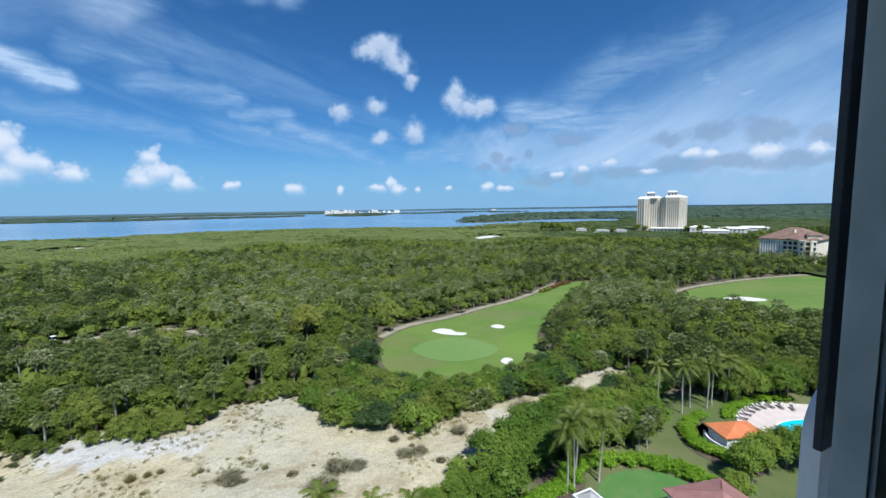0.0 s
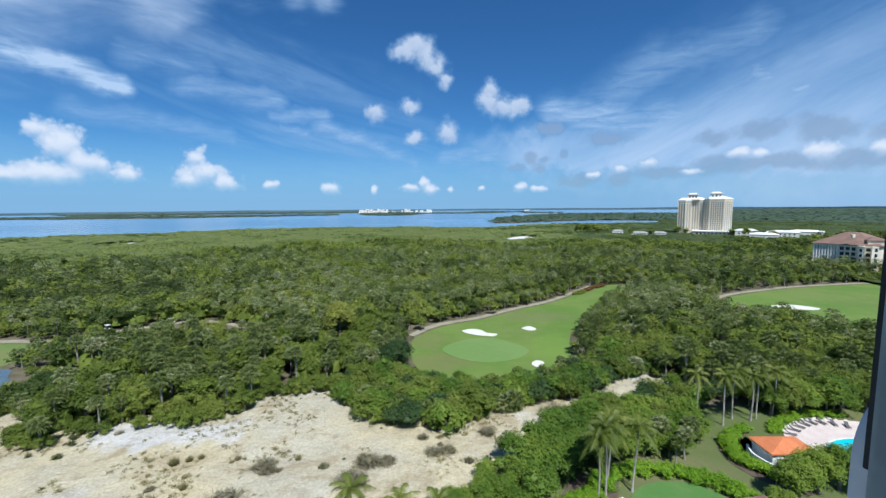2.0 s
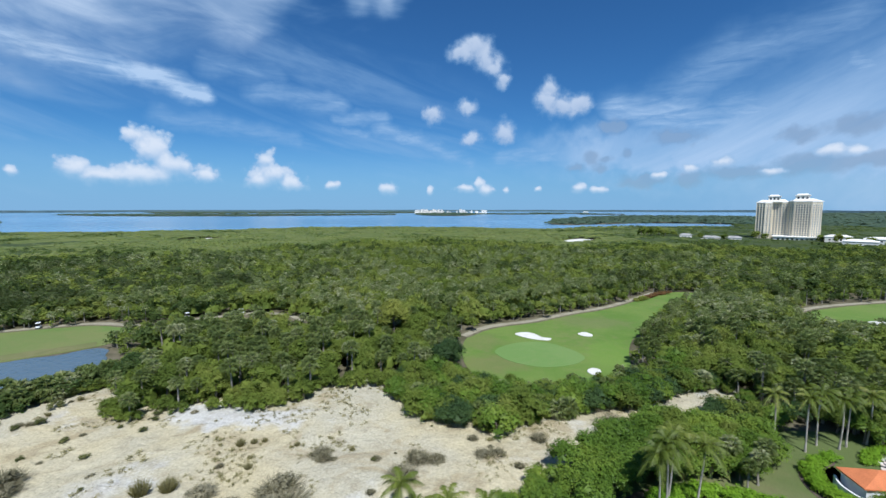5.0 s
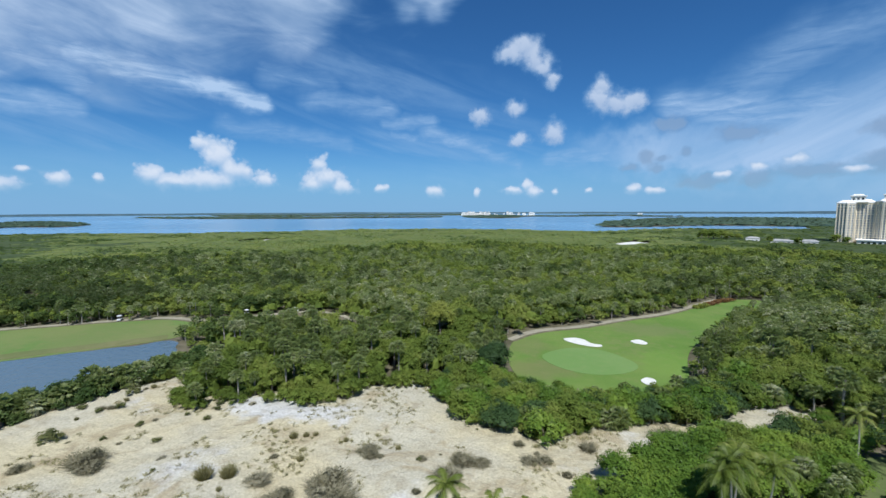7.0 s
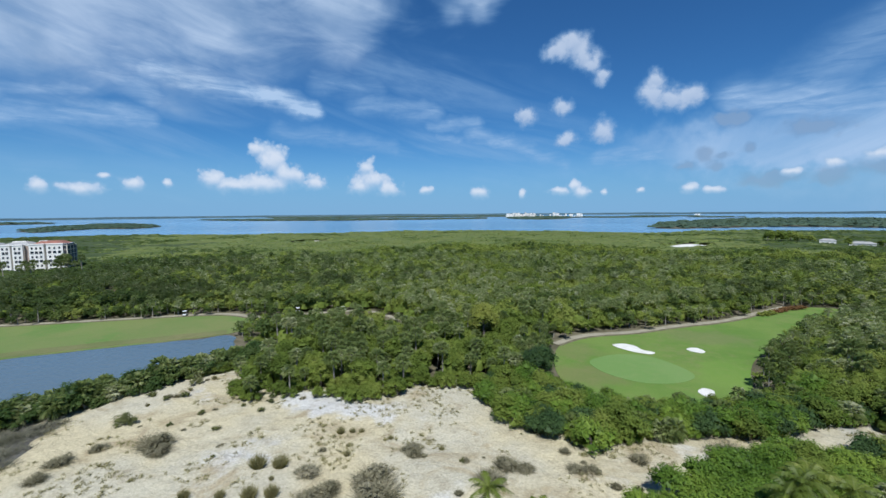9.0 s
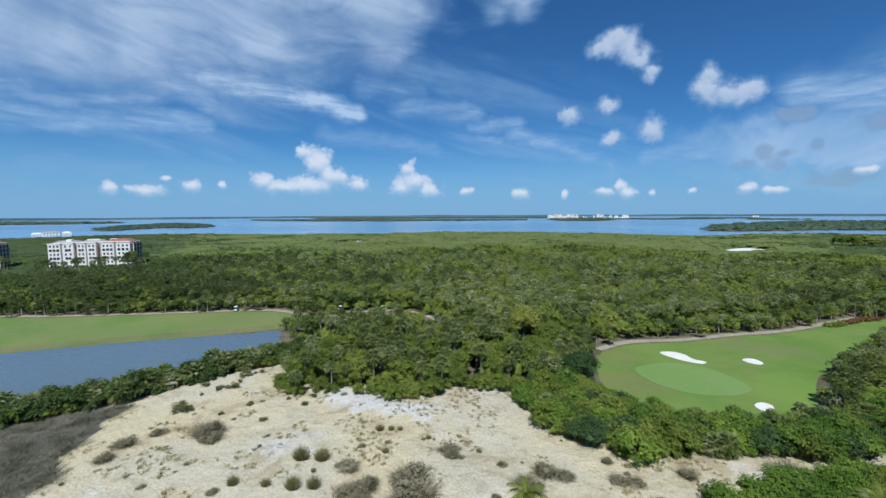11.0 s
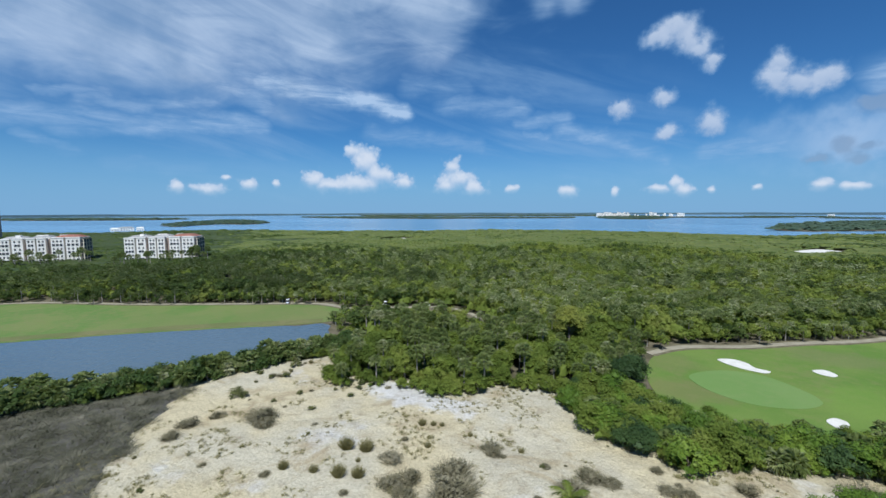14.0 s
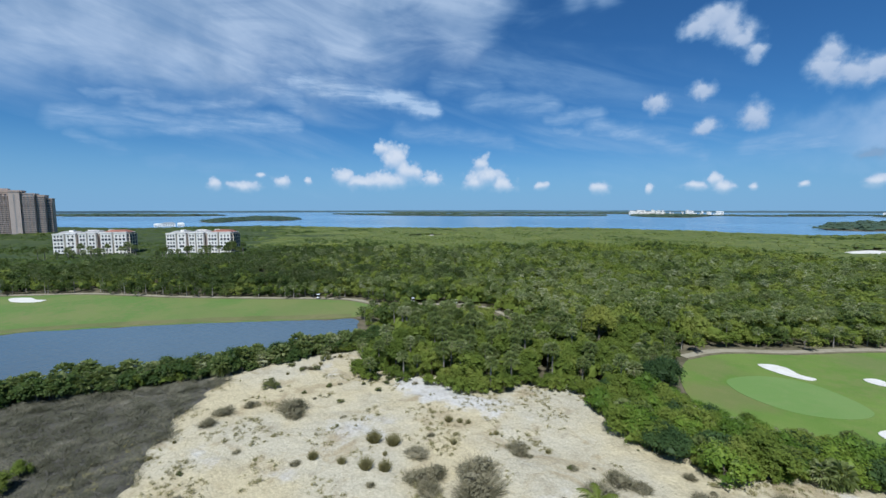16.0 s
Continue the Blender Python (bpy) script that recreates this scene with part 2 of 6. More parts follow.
def cloud_material():
    n = Net("clouds")
    coord = n.add("ShaderNodeTexCoord").outputs["Object"]
    unit = n.add("ShaderNodeVectorMath")
    unit.operation = "NORMALIZE"
    n.put(unit.inputs[0], coord)
    d = unit.outputs[0]
    xyz = n.add("ShaderNodeSeparateXYZ")
    n.put(xyz.inputs[0], d)
    deg = 180 / math.pi
    a = n.math("MULTIPLY", n.math("ARCTAN2", n.math("MULTIPLY", xyz.outputs[0], -1.0), xyz.outputs[1]), deg)
    e = n.math("MULTIPLY", n.math("ARCSINE", xyz.outputs[2]), deg)

    def used(group, *values):
        """A copy of a group of nodes, with its values put in."""
        node = n.add("ShaderNodeGroup")
        node.node_tree = group
        for socket, v in zip(node.inputs, values):
            n.put(socket, v)
        return tuple(node.outputs)

    def puffs(rows, wob, fine=22.0, octaves=3):
        """The greatest nearness to any of the puffs (azimuth, elevation, half width, half height), and the height within that puff."""
        w1, w2 = n.noise(d, fine, octaves, 0.5), n.noise(n.scaled(d, (1, 1, 1.02)), fine * 1.23, octaves, 0.5)
        aa = n.math("MULTIPLY_ADD", n.math("SUBTRACT", w1, 0.5), wob, a)
        ee = n.math("MULTIPLY_ADD", n.math("SUBTRACT", w2, 0.5), wob, e)
        best, high = -9.0, 0.0
        for pa, pe, pw, ph in rows:
            best, high = used(PUFF, aa, ee, best, high, pa, pe, 1 / pw, 1 / ph)
        return best, high

    def strokes(rows, wob):
        """Long soft streaks (azimuth and elevation of both ends, half width, strength)."""
        w1, w2 = n.noise(d, 9.0, 4, 0.55), n.noise(n.scaled(d, (1, 1, 1.02)), 11.0, 4, 0.55)
        aa = n.math("MULTIPLY_ADD", n.math("SUBTRACT", w1, 0.5), wob, a)
        ee = n.math("MULTIPLY_ADD", n.math("SUBTRACT", w2, 0.5), wob * 0.7, e)
        best = 0.0
        for a0, e0, a1, e1, half, strength in rows:
            dx, dy = a1 - a0, e1 - e0
            best, = used(STROKE, aa, ee, best, a0, e0, dx, dy, 1 / (dx * dx + dy * dy), 0.59 / half, strength * 0.9)
        return best

    heap = n.math("MULTIPLY_ADD", n.cells(d, 38), -0.34, n.math("MULTIPLY_ADD", n.cells(d, 105), -0.16, 0.73))
    billow = n.math("MULTIPLY_ADD", n.math("SUBTRACT", n.noise(d, 60, 6, 0.55), 0.5), 0.5, heap)
    low, low_h = puffs(CUMULUS + CUMULUS_SMALL, 1.1)
    low_v = n.math("MULTIPLY_ADD", n.math("SUBTRACT", billow, 0.5), 1.3, low)
    low_a = n.math("MULTIPLY", n.math("MULTIPLY", n.step(low_v, 0.02, 0.42), 0.95), n.math("MULTIPLY_ADD", n.step(low_h, -1.0, 0.1), 0.75, 0.25))
    mid, mid_h = puffs(FLEECE, 2.0, 24.0, 5)
    mid_v = n.math("MULTIPLY_ADD", n.math("SUBTRACT", n.math("MULTIPLY_ADD", n.cells(d, 34), -0.2, n.math("ADD", n.noise(d, 44, 7, 0.62), 0.07)), 0.5), 0.85, mid)
    mid_a = n.math("MULTIPLY", n.step(mid_v, -0.02, 0.7), 0.86)
    grey, _ = puffs(GREY, 1.8)
    grey_v = n.math("MULTIPLY_ADD", n.math("SUBTRACT", n.noise(d, 28, 5, 0.55), 0.5), 1.3, grey)
    grey_a = n.math("MULTIPLY", n.step(grey_v, -0.1, 0.6), 0.72)

    def streaks(turn, along, across, lo, hi, seed):
        c, s = math.cos(radians(turn)), math.sin(radians(turn))
        u = n.math("MULTIPLY_ADD", a, c * along, n.math("MULTIPLY", e, s * along))
        v = n.math("MULTIPLY_ADD", a, -s * across, n.math("MULTIPLY", e, c * across))
        comb = n.add("ShaderNodeCombineXYZ")
        n.put(comb.inputs[0], u)
        n.put(comb.inputs[1], v)
        comb.inputs[2].default_value = seed
        return n.step(n.noise(comb.outputs[0], 1.0, 7, 0.6, 0.6), lo, hi)

    veil_l = n.math("MULTIPLY", streaks(14, 0.035, 0.24, 0.36, 0.72, 3.1), n.step(puffs(VEIL_LEFT, 4.0)[0], 0.0, 0.6))
    veil_r = n.math("MULTIPLY", n.math("MULTIPLY_ADD", streaks(-24, 0.03, 0.11, 0.2, 0.75, 7.7), 0.62, n.math("MULTIPLY_ADD", n.step(e, 16.0, 5.0), 0.5, 0.1)), n.step(puffs(VEIL_RIGHT, 5.0)[0], 0.0, 0.7))
    bank = n.math("MULTIPLY", n.step(n.math("MULTIPLY_ADD", n.math("SUBTRACT", n.noise(n.scaled(d, (1, 1, 2.8)), 4.6, 7, 0.55, 0.5), 0.5), 1.9, puffs(BANK, 8.0, 6.0, 3)[0]), -0.5, 0.65), n.math("MULTIPLY_ADD", streaks(16, 0.05, 0.3, 0.25, 0.75, 5.3), 0.36, 0.56))
    fibre = n.math("MULTIPLY_ADD", n.noise(n.scaled(d, (1, 1, 5.0)), 14.0, 6, 0.6, 0.5), 1.7, -0.02)
    wisps = n.math("MULTIPLY", strokes(STREAKS_LEFT + STREAKS_RIGHT, 4.5), fibre, clamp=True)
    thin = n.math("MAXIMUM", n.math("MULTIPLY", veil_l, 0.42), n.math("MULTIPLY", veil_r, 0.84))
    thin = n.math("MAXIMUM", thin, wisps)
    haze = n.math("MULTIPLY", n.step(e, 10.0, -0.5), 0.88)

    def over(col, alpha, c2, a2):
        return n.mix(a2, col, c2), n.math("MAXIMUM", alpha, a2)

    shade = n.step(n.noise(d, 7, 5, 0.5), 0.42, 0.66)
    col, alpha = n.mix(0.0, (0.28, 0.5, 0.74), (1, 1, 1)), haze
    col, alpha = over(col, alpha, (0.54, 0.69, 0.87), thin)
    col, alpha = over(col, alpha, n.mix(shade, (0.66, 0.76, 0.88), (0.38, 0.5, 0.66)), bank)
    col, alpha = over(col, alpha, (0.34, 0.43, 0.55), grey_a)
    lit_m = n.math("MULTIPLY", n.step(mid_v, -0.05, 0.75), n.math("MULTIPLY_ADD", n.step(mid_h, -0.9, 0.5), 0.7, 0.3))
    col, alpha = over(col, alpha, n.mix(lit_m, (0.38, 0.5, 0.68), (0.8, 0.84, 0.9)), mid_a)
    col, alpha = over(col, alpha, n.mix(n.math("MULTIPLY", n.step(low_v, 0.1, 0.85), n.math("MULTIPLY_ADD", n.step(low_h, -0.9, 0.3), 0.75, 0.25)), (0.44, 0.61, 0.8), (0.93, 0.94, 0.95)), low_a)
    glow = n.add("ShaderNodeEmission")
    n.put(glow.inputs[0], col)
    glow.inputs[1].default_value = 0.78
    clear = n.add("ShaderNodeBsdfTransparent")
    m = n.add("ShaderNodeMixShader")
    n.put(m.inputs[0], alpha)
    n.put(m.inputs[1], clear.outputs[0])
    n.put(m.inputs[2], glow.outputs[0])
    n.mat.cycles.emission_sampling = "NONE"
    return n.done(m.outputs[0])


# azimuth to the left of +y, elevation, half width, half height, in degrees
CUMULUS = ((48.1, 7.9, 1.1, 1.4), (46.4, 6.5, 2.7, 2.8), (44.6, 4.9, 2.7, 2.2), (47.2, 3.8, 4.0, 1.7), (53.1, 4.2, 1.9, 1.5), (51.3, 3.5, 2.5, 1.1), (49.2, 3.6, 1.8, 1.5), (41.2, 3.8, 1.8, 1.6),
           (34.6, 6.0, 1.8, 1.8), (33.6, 4.4, 3.0, 2.1), (31.7, 3.2, 2.3, 1.5), (35.6, 3.6, 2.1, 1.5), (-37.6, 5.4, 2.3, 1.6), (-21.6, 5.2, 1.6, 1.1), (-30.7, 5.7, 1.5, 1.1),
           (-32.7, 5.6, 1.3, 0.9), (-41.9, 5.2, 1.8, 1.1), (-15.3, 3.9, 1.1, 0.8), (-26.0, 4.0, 1.6, 0.8), (-18.4, 4.7, 1.2, 0.8))
CUMULUS_SMALL = ((68.4, 3.0, 1.2, 1.2), (61.0, 3.4, 1.5, 1.1), (63.2, 4.2, 0.8, 0.6), (65.2, 2.8, 2.6, 1.0), (57.7, 3.5, 0.7, 0.7), (26.6, 3.0, 1.5, 0.9), (19.4, 2.6, 2.0, 1.1), (13.6, 2.4, 0.7, 0.8), (8.9, 2.6, 1.7, 0.8),
                 (7.0, 3.2, 1.1, 1.3), (6.0, 2.4, 1.6, 0.9), (3.3, 2.4, 0.6, 0.7), (-6.2, 2.6, 1.4, 0.9), (-8.5, 2.4, 1.5, 0.7), (-0.9, 2.5, 0.7, 0.5))
FLEECE = ((6.1, 18.9, 2.4, 1.9), (-3.9, 13.1, 2.4, 1.8), (9.4, 19.5, 2.7, 1.5), (7.3, 20.2, 2.7, 2.2), (5.0, 17.8, 2.1, 1.8), (3.8, 16.1, 1.5, 1.2), (-2.0, 13.6, 2.6, 2.4), (-2.4, 15.4, 1.3, 1.5), (-5.8, 12.9, 2.5, 1.7), (13.2, 12.3, 2.1, 1.8), (8.6, 13.0, 2.2, 1.6),
          (8.2, 9.1, 2.2, 1.5), (3.7, 10.0, 2.3, 2.1))
GREY = ((-32.3, 8.0, 2.6, 1.5), (-28.3, 7.6, 2.2, 1.0), (-37.7, 7.6, 3.0, 1.7), (-9.7, 10.1, 2.1, 1.2), (-7.6, 6.5, 1.4, 1.0), (-5.7, 5.2, 1.2, 0.8), (-9.5, 6.0, 0.9, 0.6), (-8.8, 5.0, 1.2, 0.7), (-11.6, 6.7, 0.8, 0.7),
        (-17.3, 8.2, 3.4, 1.1), (-13.9, 3.3, 3.2, 1.0), (-18.1, 3.4, 1.8, 1.2), (-34.0, 4.6, 6.0, 0.9), (-24.0, 4.0, 6.0, 1.1), (-29.5, 4.7, 3.5, 1.2), (-40.0, 4.4, 5.0, 1.2), (-44.0, 6.5, 4.0, 1.5))
VEIL_LEFT = ((60, 14, 40, 14), (30, 13, 26, 10), (12, 8, 16, 6))
VEIL_RIGHT = ((-38, 9, 30, 13), (-16, 7, 24, 5), (-60, 18, 34, 24))
BANK = ((84, 22, 32, 9.0), (68, 19.0, 17, 6.0), (56, 22, 12, 5.5), (38.5, 25.4, 8.5, 5.6), (47, 27, 9, 4.5), (60, 28, 30, 6), (110, 22, 30, 9), (20.5, 27, 4, 2.4))
STREAKS_LEFT = ((65.9, 19.6, 58.7, 15.6, 2.2, 0.7), (58.7, 15.6, 49.3, 14.5, 1.6, 1.1), (49.3, 14.5, 40.4, 13.0, 1.1, 1.3), (66.2, 15.3, 59.2, 13.3, 1.5, 0.75), (79.7, 11.5, 73.5, 12.2, 0.7, 0.6), (82.1, 8.9, 72.4, 9.6, 1.3, 0.7),
                (72.4, 9.6, 59.4, 10.5, 1.3, 0.75), (76.7, 11.1, 64.3, 12.3, 0.9, 0.65), (45.2, 10.3, 31.2, 8.8, 1.2, 0.5), (40.3, 16.4, 33.3, 16.2, 1.5, 0.45), (35.1, 14.0, 25.5, 13.0, 1.3, 0.6), (74.9, 5.3, 65.4, 5.3, 0.9, 0.4),
                (80.7, 7.4, 77.2, 6.9, 0.6, 0.5))
STREAKS_RIGHT = ((26.3, 11.6, 19.9, 11.4, 0.9, 0.65), (25.1, 10.3, 21.9, 9.5, 0.6, 0.6), (20.5, 10.1, 12.7, 8.1, 1.2, 0.75), (12.7, 8.1, 8.1, 5.4, 1.6, 0.6), (-31.5, 17.6, -22.1, 16.2, 2.2, 0.5), (-22.1, 16.2, -16.2, 12.7, 2.6, 0.55),
                 (-16.2, 12.7, -10.7, 11.9, 1.3, 0.7), (-31.5, 14.1, -35.6, 11.2, 1.2, 0.8), (4.3, 6.7, -6.9, 6.7, 1.5, 0.65), (-10.7, 12.2, -22.3, 9.5, 2.2, 0.85), (-41.1, 16.2, -37.2, 12.2, 1.8, 0.5), (-22.0, 10.5, -36.0, 8.5, 2.6, 0.75))


def sky_dome(radius, rings, steps):
    bm = bmesh.new()
    els = [-2.0 + 92.0 * (i / rings) ** 1.3 for i in range(rings)]
    loops = [[bm.verts.new((radius * math.cos(radians(q)) * math.cos(2 * math.pi * k / steps), radius * math.cos(radians(q)) * math.sin(2 * math.pi * k / steps),
                            radius * math.sin(radians(q)))) for k in range(steps)] for q in els]
    top = bm.verts.new((0, 0, radius))
    for lo, hi in zip(loops, loops[1:]):
        for k in range(steps):
            bm.faces.new((lo[k], lo[(k + 1) % steps], hi[(k + 1) % steps], hi[k]))
    for k in range(steps):
        bm.faces.new((loops[-1][k], loops[-1][(k + 1) % steps], top))
    me = bpy.data.meshes.new("sky_backdrop")
    bm.to_mesh(me)
    me.materials.append(cloud_material())
    ob = new("sky_backdrop", me)
    ob.location = EYE
    return tagged(ob, "blue sky with white cumulus and streaked high cloud", "sky", kind="structure")


sky_dome(4900, 24, 96)


# ---- shapes ----
def part(name, bm, material, parent=None, label=""):
    me = bpy.data.meshes.new(name)
    bm.to_mesh(me)
    bm.free()
    for m in material if isinstance(material, (list, tuple)) else (material,):
        me.materials.append(m)
    ob = new(name, me)
    ob.parent = parent
    return tagged(ob, label)


def thing(name, at, turn=0.0, label="", category="", group="", kind=""):
    ob = new(name)
    ob.matrix_world = pose(*at, 0, 0, turn)
    ob.empty_display_size = 0.3
    return tagged(ob, label, category, group, kind)


def tri_mesh(name, verts, tris, material, smooth=False):
    """A mesh from arrays of corners and triangles."""
    me = bpy.data.meshes.new(name)
    me.vertices.add(len(verts))
    me.vertices.foreach_set("co", np.ascontiguousarray(verts, dtype=np.float32).ravel())
    me.loops.add(len(tris) * 3)
    me.loops.foreach_set("vertex_index", np.ascontiguousarray(tris, dtype=np.int32).ravel())
    me.polygons.add(len(tris))
    me.polygons.foreach_set("loop_start", np.arange(0, len(tris) * 3, 3, dtype=np.int32))
    me.polygons.foreach_set("use_smooth", np.full(len(tris), smooth))
    me.update(calc_edges=True)
    me.materials.append(material)
    return me


def rounded(points, n=6, scale=1.0):
    """A smooth closed outline through a few corners of the plan."""
    p = np.array(points, float) * scale
    out = []
    for i in range(len(p)):
        a, b, c, d = p[i - 1], p[i], p[(i + 1) % len(p)], p[(i + 2) % len(p)]
        for k in range(n):
            t = k / n
            out.append(0.5 * (2 * b + (c - a) * t + (2 * a - 5 * b + 4 * c - d) * t * t + (3 * b - a - 3 * c + d) * t**3))
    return np.array(out)


def ragged(outline, amount, seed, wave=4.0):
    r = [noise.noise((x / wave, y / wave, seed)) for x, y in outline]
    s = [noise.noise((x / wave, y / wave, seed + 9.3)) for x, y in outline]
    return outline + amount * np.stack([r, s], 1)


def inside(outline, x, y):
    x, y = np.asarray(x, float), np.asarray(y, float)
    hit = np.zeros(x.shape, bool)
    for (x0, y0), (x1, y1) in zip(outline, np.roll(outline, -1, 0)):
        cross = (y0 > y) != (y1 > y)
        if y1 != y0:
            hit ^= cross & (x < (x1 - x0) * (y - y0) / (y1 - y0) + x0)
    return hit


def away(outline, x, y):
    """The distance of points from an outline's edge; points far from it keep a large value."""
    x, y = np.asarray(x, float), np.asarray(y, float)
    best = np.full(x.shape, 1e9)
    lo, hi = outline.min(0) - 25, outline.max(0) + 25
    near = (x > lo[0]) & (x < hi[0]) & (y > lo[1]) & (y < hi[1])
    if not near.all():
        if near.any():
            best[near] = away(outline, x[near], y[near])
        return best
    for (x0, y0), (x1, y1) in zip(outline, np.roll(outline, -1, 0)):
        dx, dy = x1 - x0, y1 - y0
        t = np.clip(((x - x0) * dx + (y - y0) * dy) / (dx * dx + dy * dy + 1e-9), 0, 1)
        best = np.minimum(best, np.hypot(x - x0 - t * dx, y - y0 - t * dy))
    return best


def sheet(name, outline, z, depth, material, label, category, kind="structure"):
    """A flat piece of ground with a rim that goes down by depth."""
    bm = bmesh.new()
    top = [bm.verts.new((x, y, z)) for x, y in outline]
    low = [bm.verts.new((x, y, z - depth)) for x, y in outline]
    face = bm.faces.new(top)
    for i in range(len(top)):
        j = (i + 1) % len(top)
        bm.faces.new((top[j], top[i], low[i], low[j]))
    bmesh.ops.triangulate(bm, faces=[face])
    bmesh.ops.recalc_face_normals(bm, faces=bm.faces)
    ob = part(name, bm, material)
    return tagged(ob, label, category, kind=kind)


def strip(name, line, width, z, material, label, category):
    """A path of even width along a line."""
    p = np.array(line, float)
    d = np.gradient(p, axis=0)
    nrm = np.stack([-d[:, 1], d[:, 0]], 1) / np.linalg.norm(d, axis=1, keepdims=True)
    w = width / 2 * (1 + 0.25 * np.array([noise.noise((x / 9, y / 9, 3.0)) for x, y in p]))[:, None]
    return sheet(name, np.concatenate([p + nrm * w, (p - nrm * w)[::-1]]), z, 0.2, material, label, category)


def open_curve(points, n=6, scale=1.0):
    p = np.array(points, float) * scale
    p = np.concatenate([[2 * p[0] - p[1]], p, [2 * p[-1] - p[-2]]])
    out = []
    for a, b, c, d in zip(p, p[1:], p[2:], p[3:]):
        for k in range(n):
            t = k / n
            out.append(0.5 * (2 * b + (c - a) * t + (2 * a - 5 * b + 4 * c - d) * t * t + (3 * b - a - 3 * c + d) * t**3))
    return np.array(out + [p[-2]])


# ---- plan of the land, in metres, placed to fit the camera's view ----
SAND = ragged(rounded(((-100, 37), (-103, 57), (-98, 63), (-88, 72), (-80, 62), (-74, 61), (-67, 67), (-56, 69), (-47, 73), (-46, 79), (-39, 84), (-31, 84), (-24, 77), (-17, 73),
                       (-8, 72), (-2, 73), (4, 78), (13, 82), (22, 87), (33, 96), (41, 98), (43, 88), (32, 82), (18, 71), (3, 59), (-9, 44), (-24, 14), (-60, -4), (-78, 8)), 8), 1.6, 1.0)
BRUSH = ragged(rounded(((-125, 2), (-117, 15), (-108, 26), (-101, 38), (-96, 36), (-89, 28.5), (-83, 22), (-75, 17), (-68, 12), (-58, 3), (-50, -14), (-95, -25), (-125, -15)), 8), 3.0, 2.0, 5.0)
FAIRWAY_1 = rounded(((-18, 126), (-12, 135), (3, 146), (16, 159), (32, 173), (48, 193), (63, 211), (78, 213), (69, 196), (50, 170), (42, 152), (32, 134), (28, 122), (25, 108), (17, 99), (9, 95),
                     (-4, 92), (-13, 97), (-18, 111)), 6)
FAIRWAY_2 = rounded(((102, 180), (113, 188), (134, 200), (161, 211), (204, 221), (240, 215), (225, 150), (180, 120), (128, 134), (113, 139), (102, 148), (96, 164)), 6)
FAIRWAY_3 = rounded(((-320, -30), (-275, 13), (-251, 39), (-213, 62), (-181, 85), (-150, 108), (-131, 112), (-121, 97), (-130, 83), (-144, 68), (-163, 47), (-181, 24), (-191, 8), (-200, -40)), 6)
POND = ragged(rounded(((-186, -40), (-190, 8), (-179, 26), (-161, 49), (-142, 70), (-128, 84), (-119, 92), (-106, 82), (-104, 68), (-108, 56), (-112, 42), (-121, 26), (-128, 12), (-134, -40)), 8), 1.5, 4.0, 6.0)
PATH_1 = open_curve(((-20, 125), (-13, 137), (2, 148), (15, 161), (31, 175), (46, 194), (58, 210)), 6)
PATH_2 = open_curve(((96, 176), (111, 190), (133, 202), (160, 213), (204, 223), (240, 218)), 6)
PATH_3 = open_curve(((-320, -24), (-275, 17), (-251, 42), (-213, 65), (-181, 88), (-150, 111), (-131, 114), (-122, 122), (-112, 129), (-106, 135), (-98, 138), (-87, 136), (-78, 131)), 6)
GARDEN = rounded(((-14, 40), (-8, 52), (3, 62), (17, 74), (28, 80), (44, 82), (60, 84), (80, 80), (84, 60), (60, 36), (20, 28)), 6)
LAGOON = rounded(((-1700, -1500), (-1350, -100), (-1200, 130), (-1000, 250), (-950, 402), (-835, 502), (-677, 548), (-527, 658), (-450, 747), (-333, 807), (-250, 825), (-116, 827), (18, 805), (119, 902), (194, 960),
                  (258, 950), (342, 978), (430, 1000), (500, 1180), (900, 1950), (1350, 2600), (2100, 3600), (2500, 4120), (0, 4860), (-2600, 4100), (-4500, 1800), (-4850, 0), (-4200, -2300)), 5)

FLATS = [rounded(((38, 514), (52, 548), (66, 560), (80, 534), (66, 522), (50, 500)), 5), rounded(((-424, 440), (-422, 462), (-402, 474), (-400, 452)), 5)]

bm = bmesh.new()
rim = [bm.verts.new((4880 * math.cos(k * math.pi / 48), 4880 * math.sin(k * math.pi / 48), 0)) for k in range(96)]
bm.faces.new(rim)
tagged(part("ground", bm, M_FLOOR), "flat ground of dark leaf litter under the trees", "ground", kind="structure")
sheet("lagoon_water", LAGOON, 0.3, 0.2, M_LAGOON, "wide blue lagoon with a rippled surface", "water")
sheet("pond_water", POND, 0.05, 0.04, M_POND, "still dark blue pond beside the fairway", "water")
sheet("fairway", FAIRWAY_1, 0.12, 0.12, M_FAIRWAY, "mown green fairway between the woods", "grass")
sheet("fairway", FAIRWAY_2, 0.12, 0.12, M_FAIRWAY, "mown green fairway with a long bunker", "grass")
sheet("fairway", FAIRWAY_3, 0.12, 0.12, M_FAIRWAY_DRY, "mown fairway, dry towards its end, along the pond", "grass")
sheet("putting_green", rounded(((-9, 114), (-3, 122), (5, 124), (12, 119), (15, 113), (11, 107), (3, 104), (-5, 107)), 6), 0.18, 0.06, M_GREEN, "pale close-mown putting green", "grass")
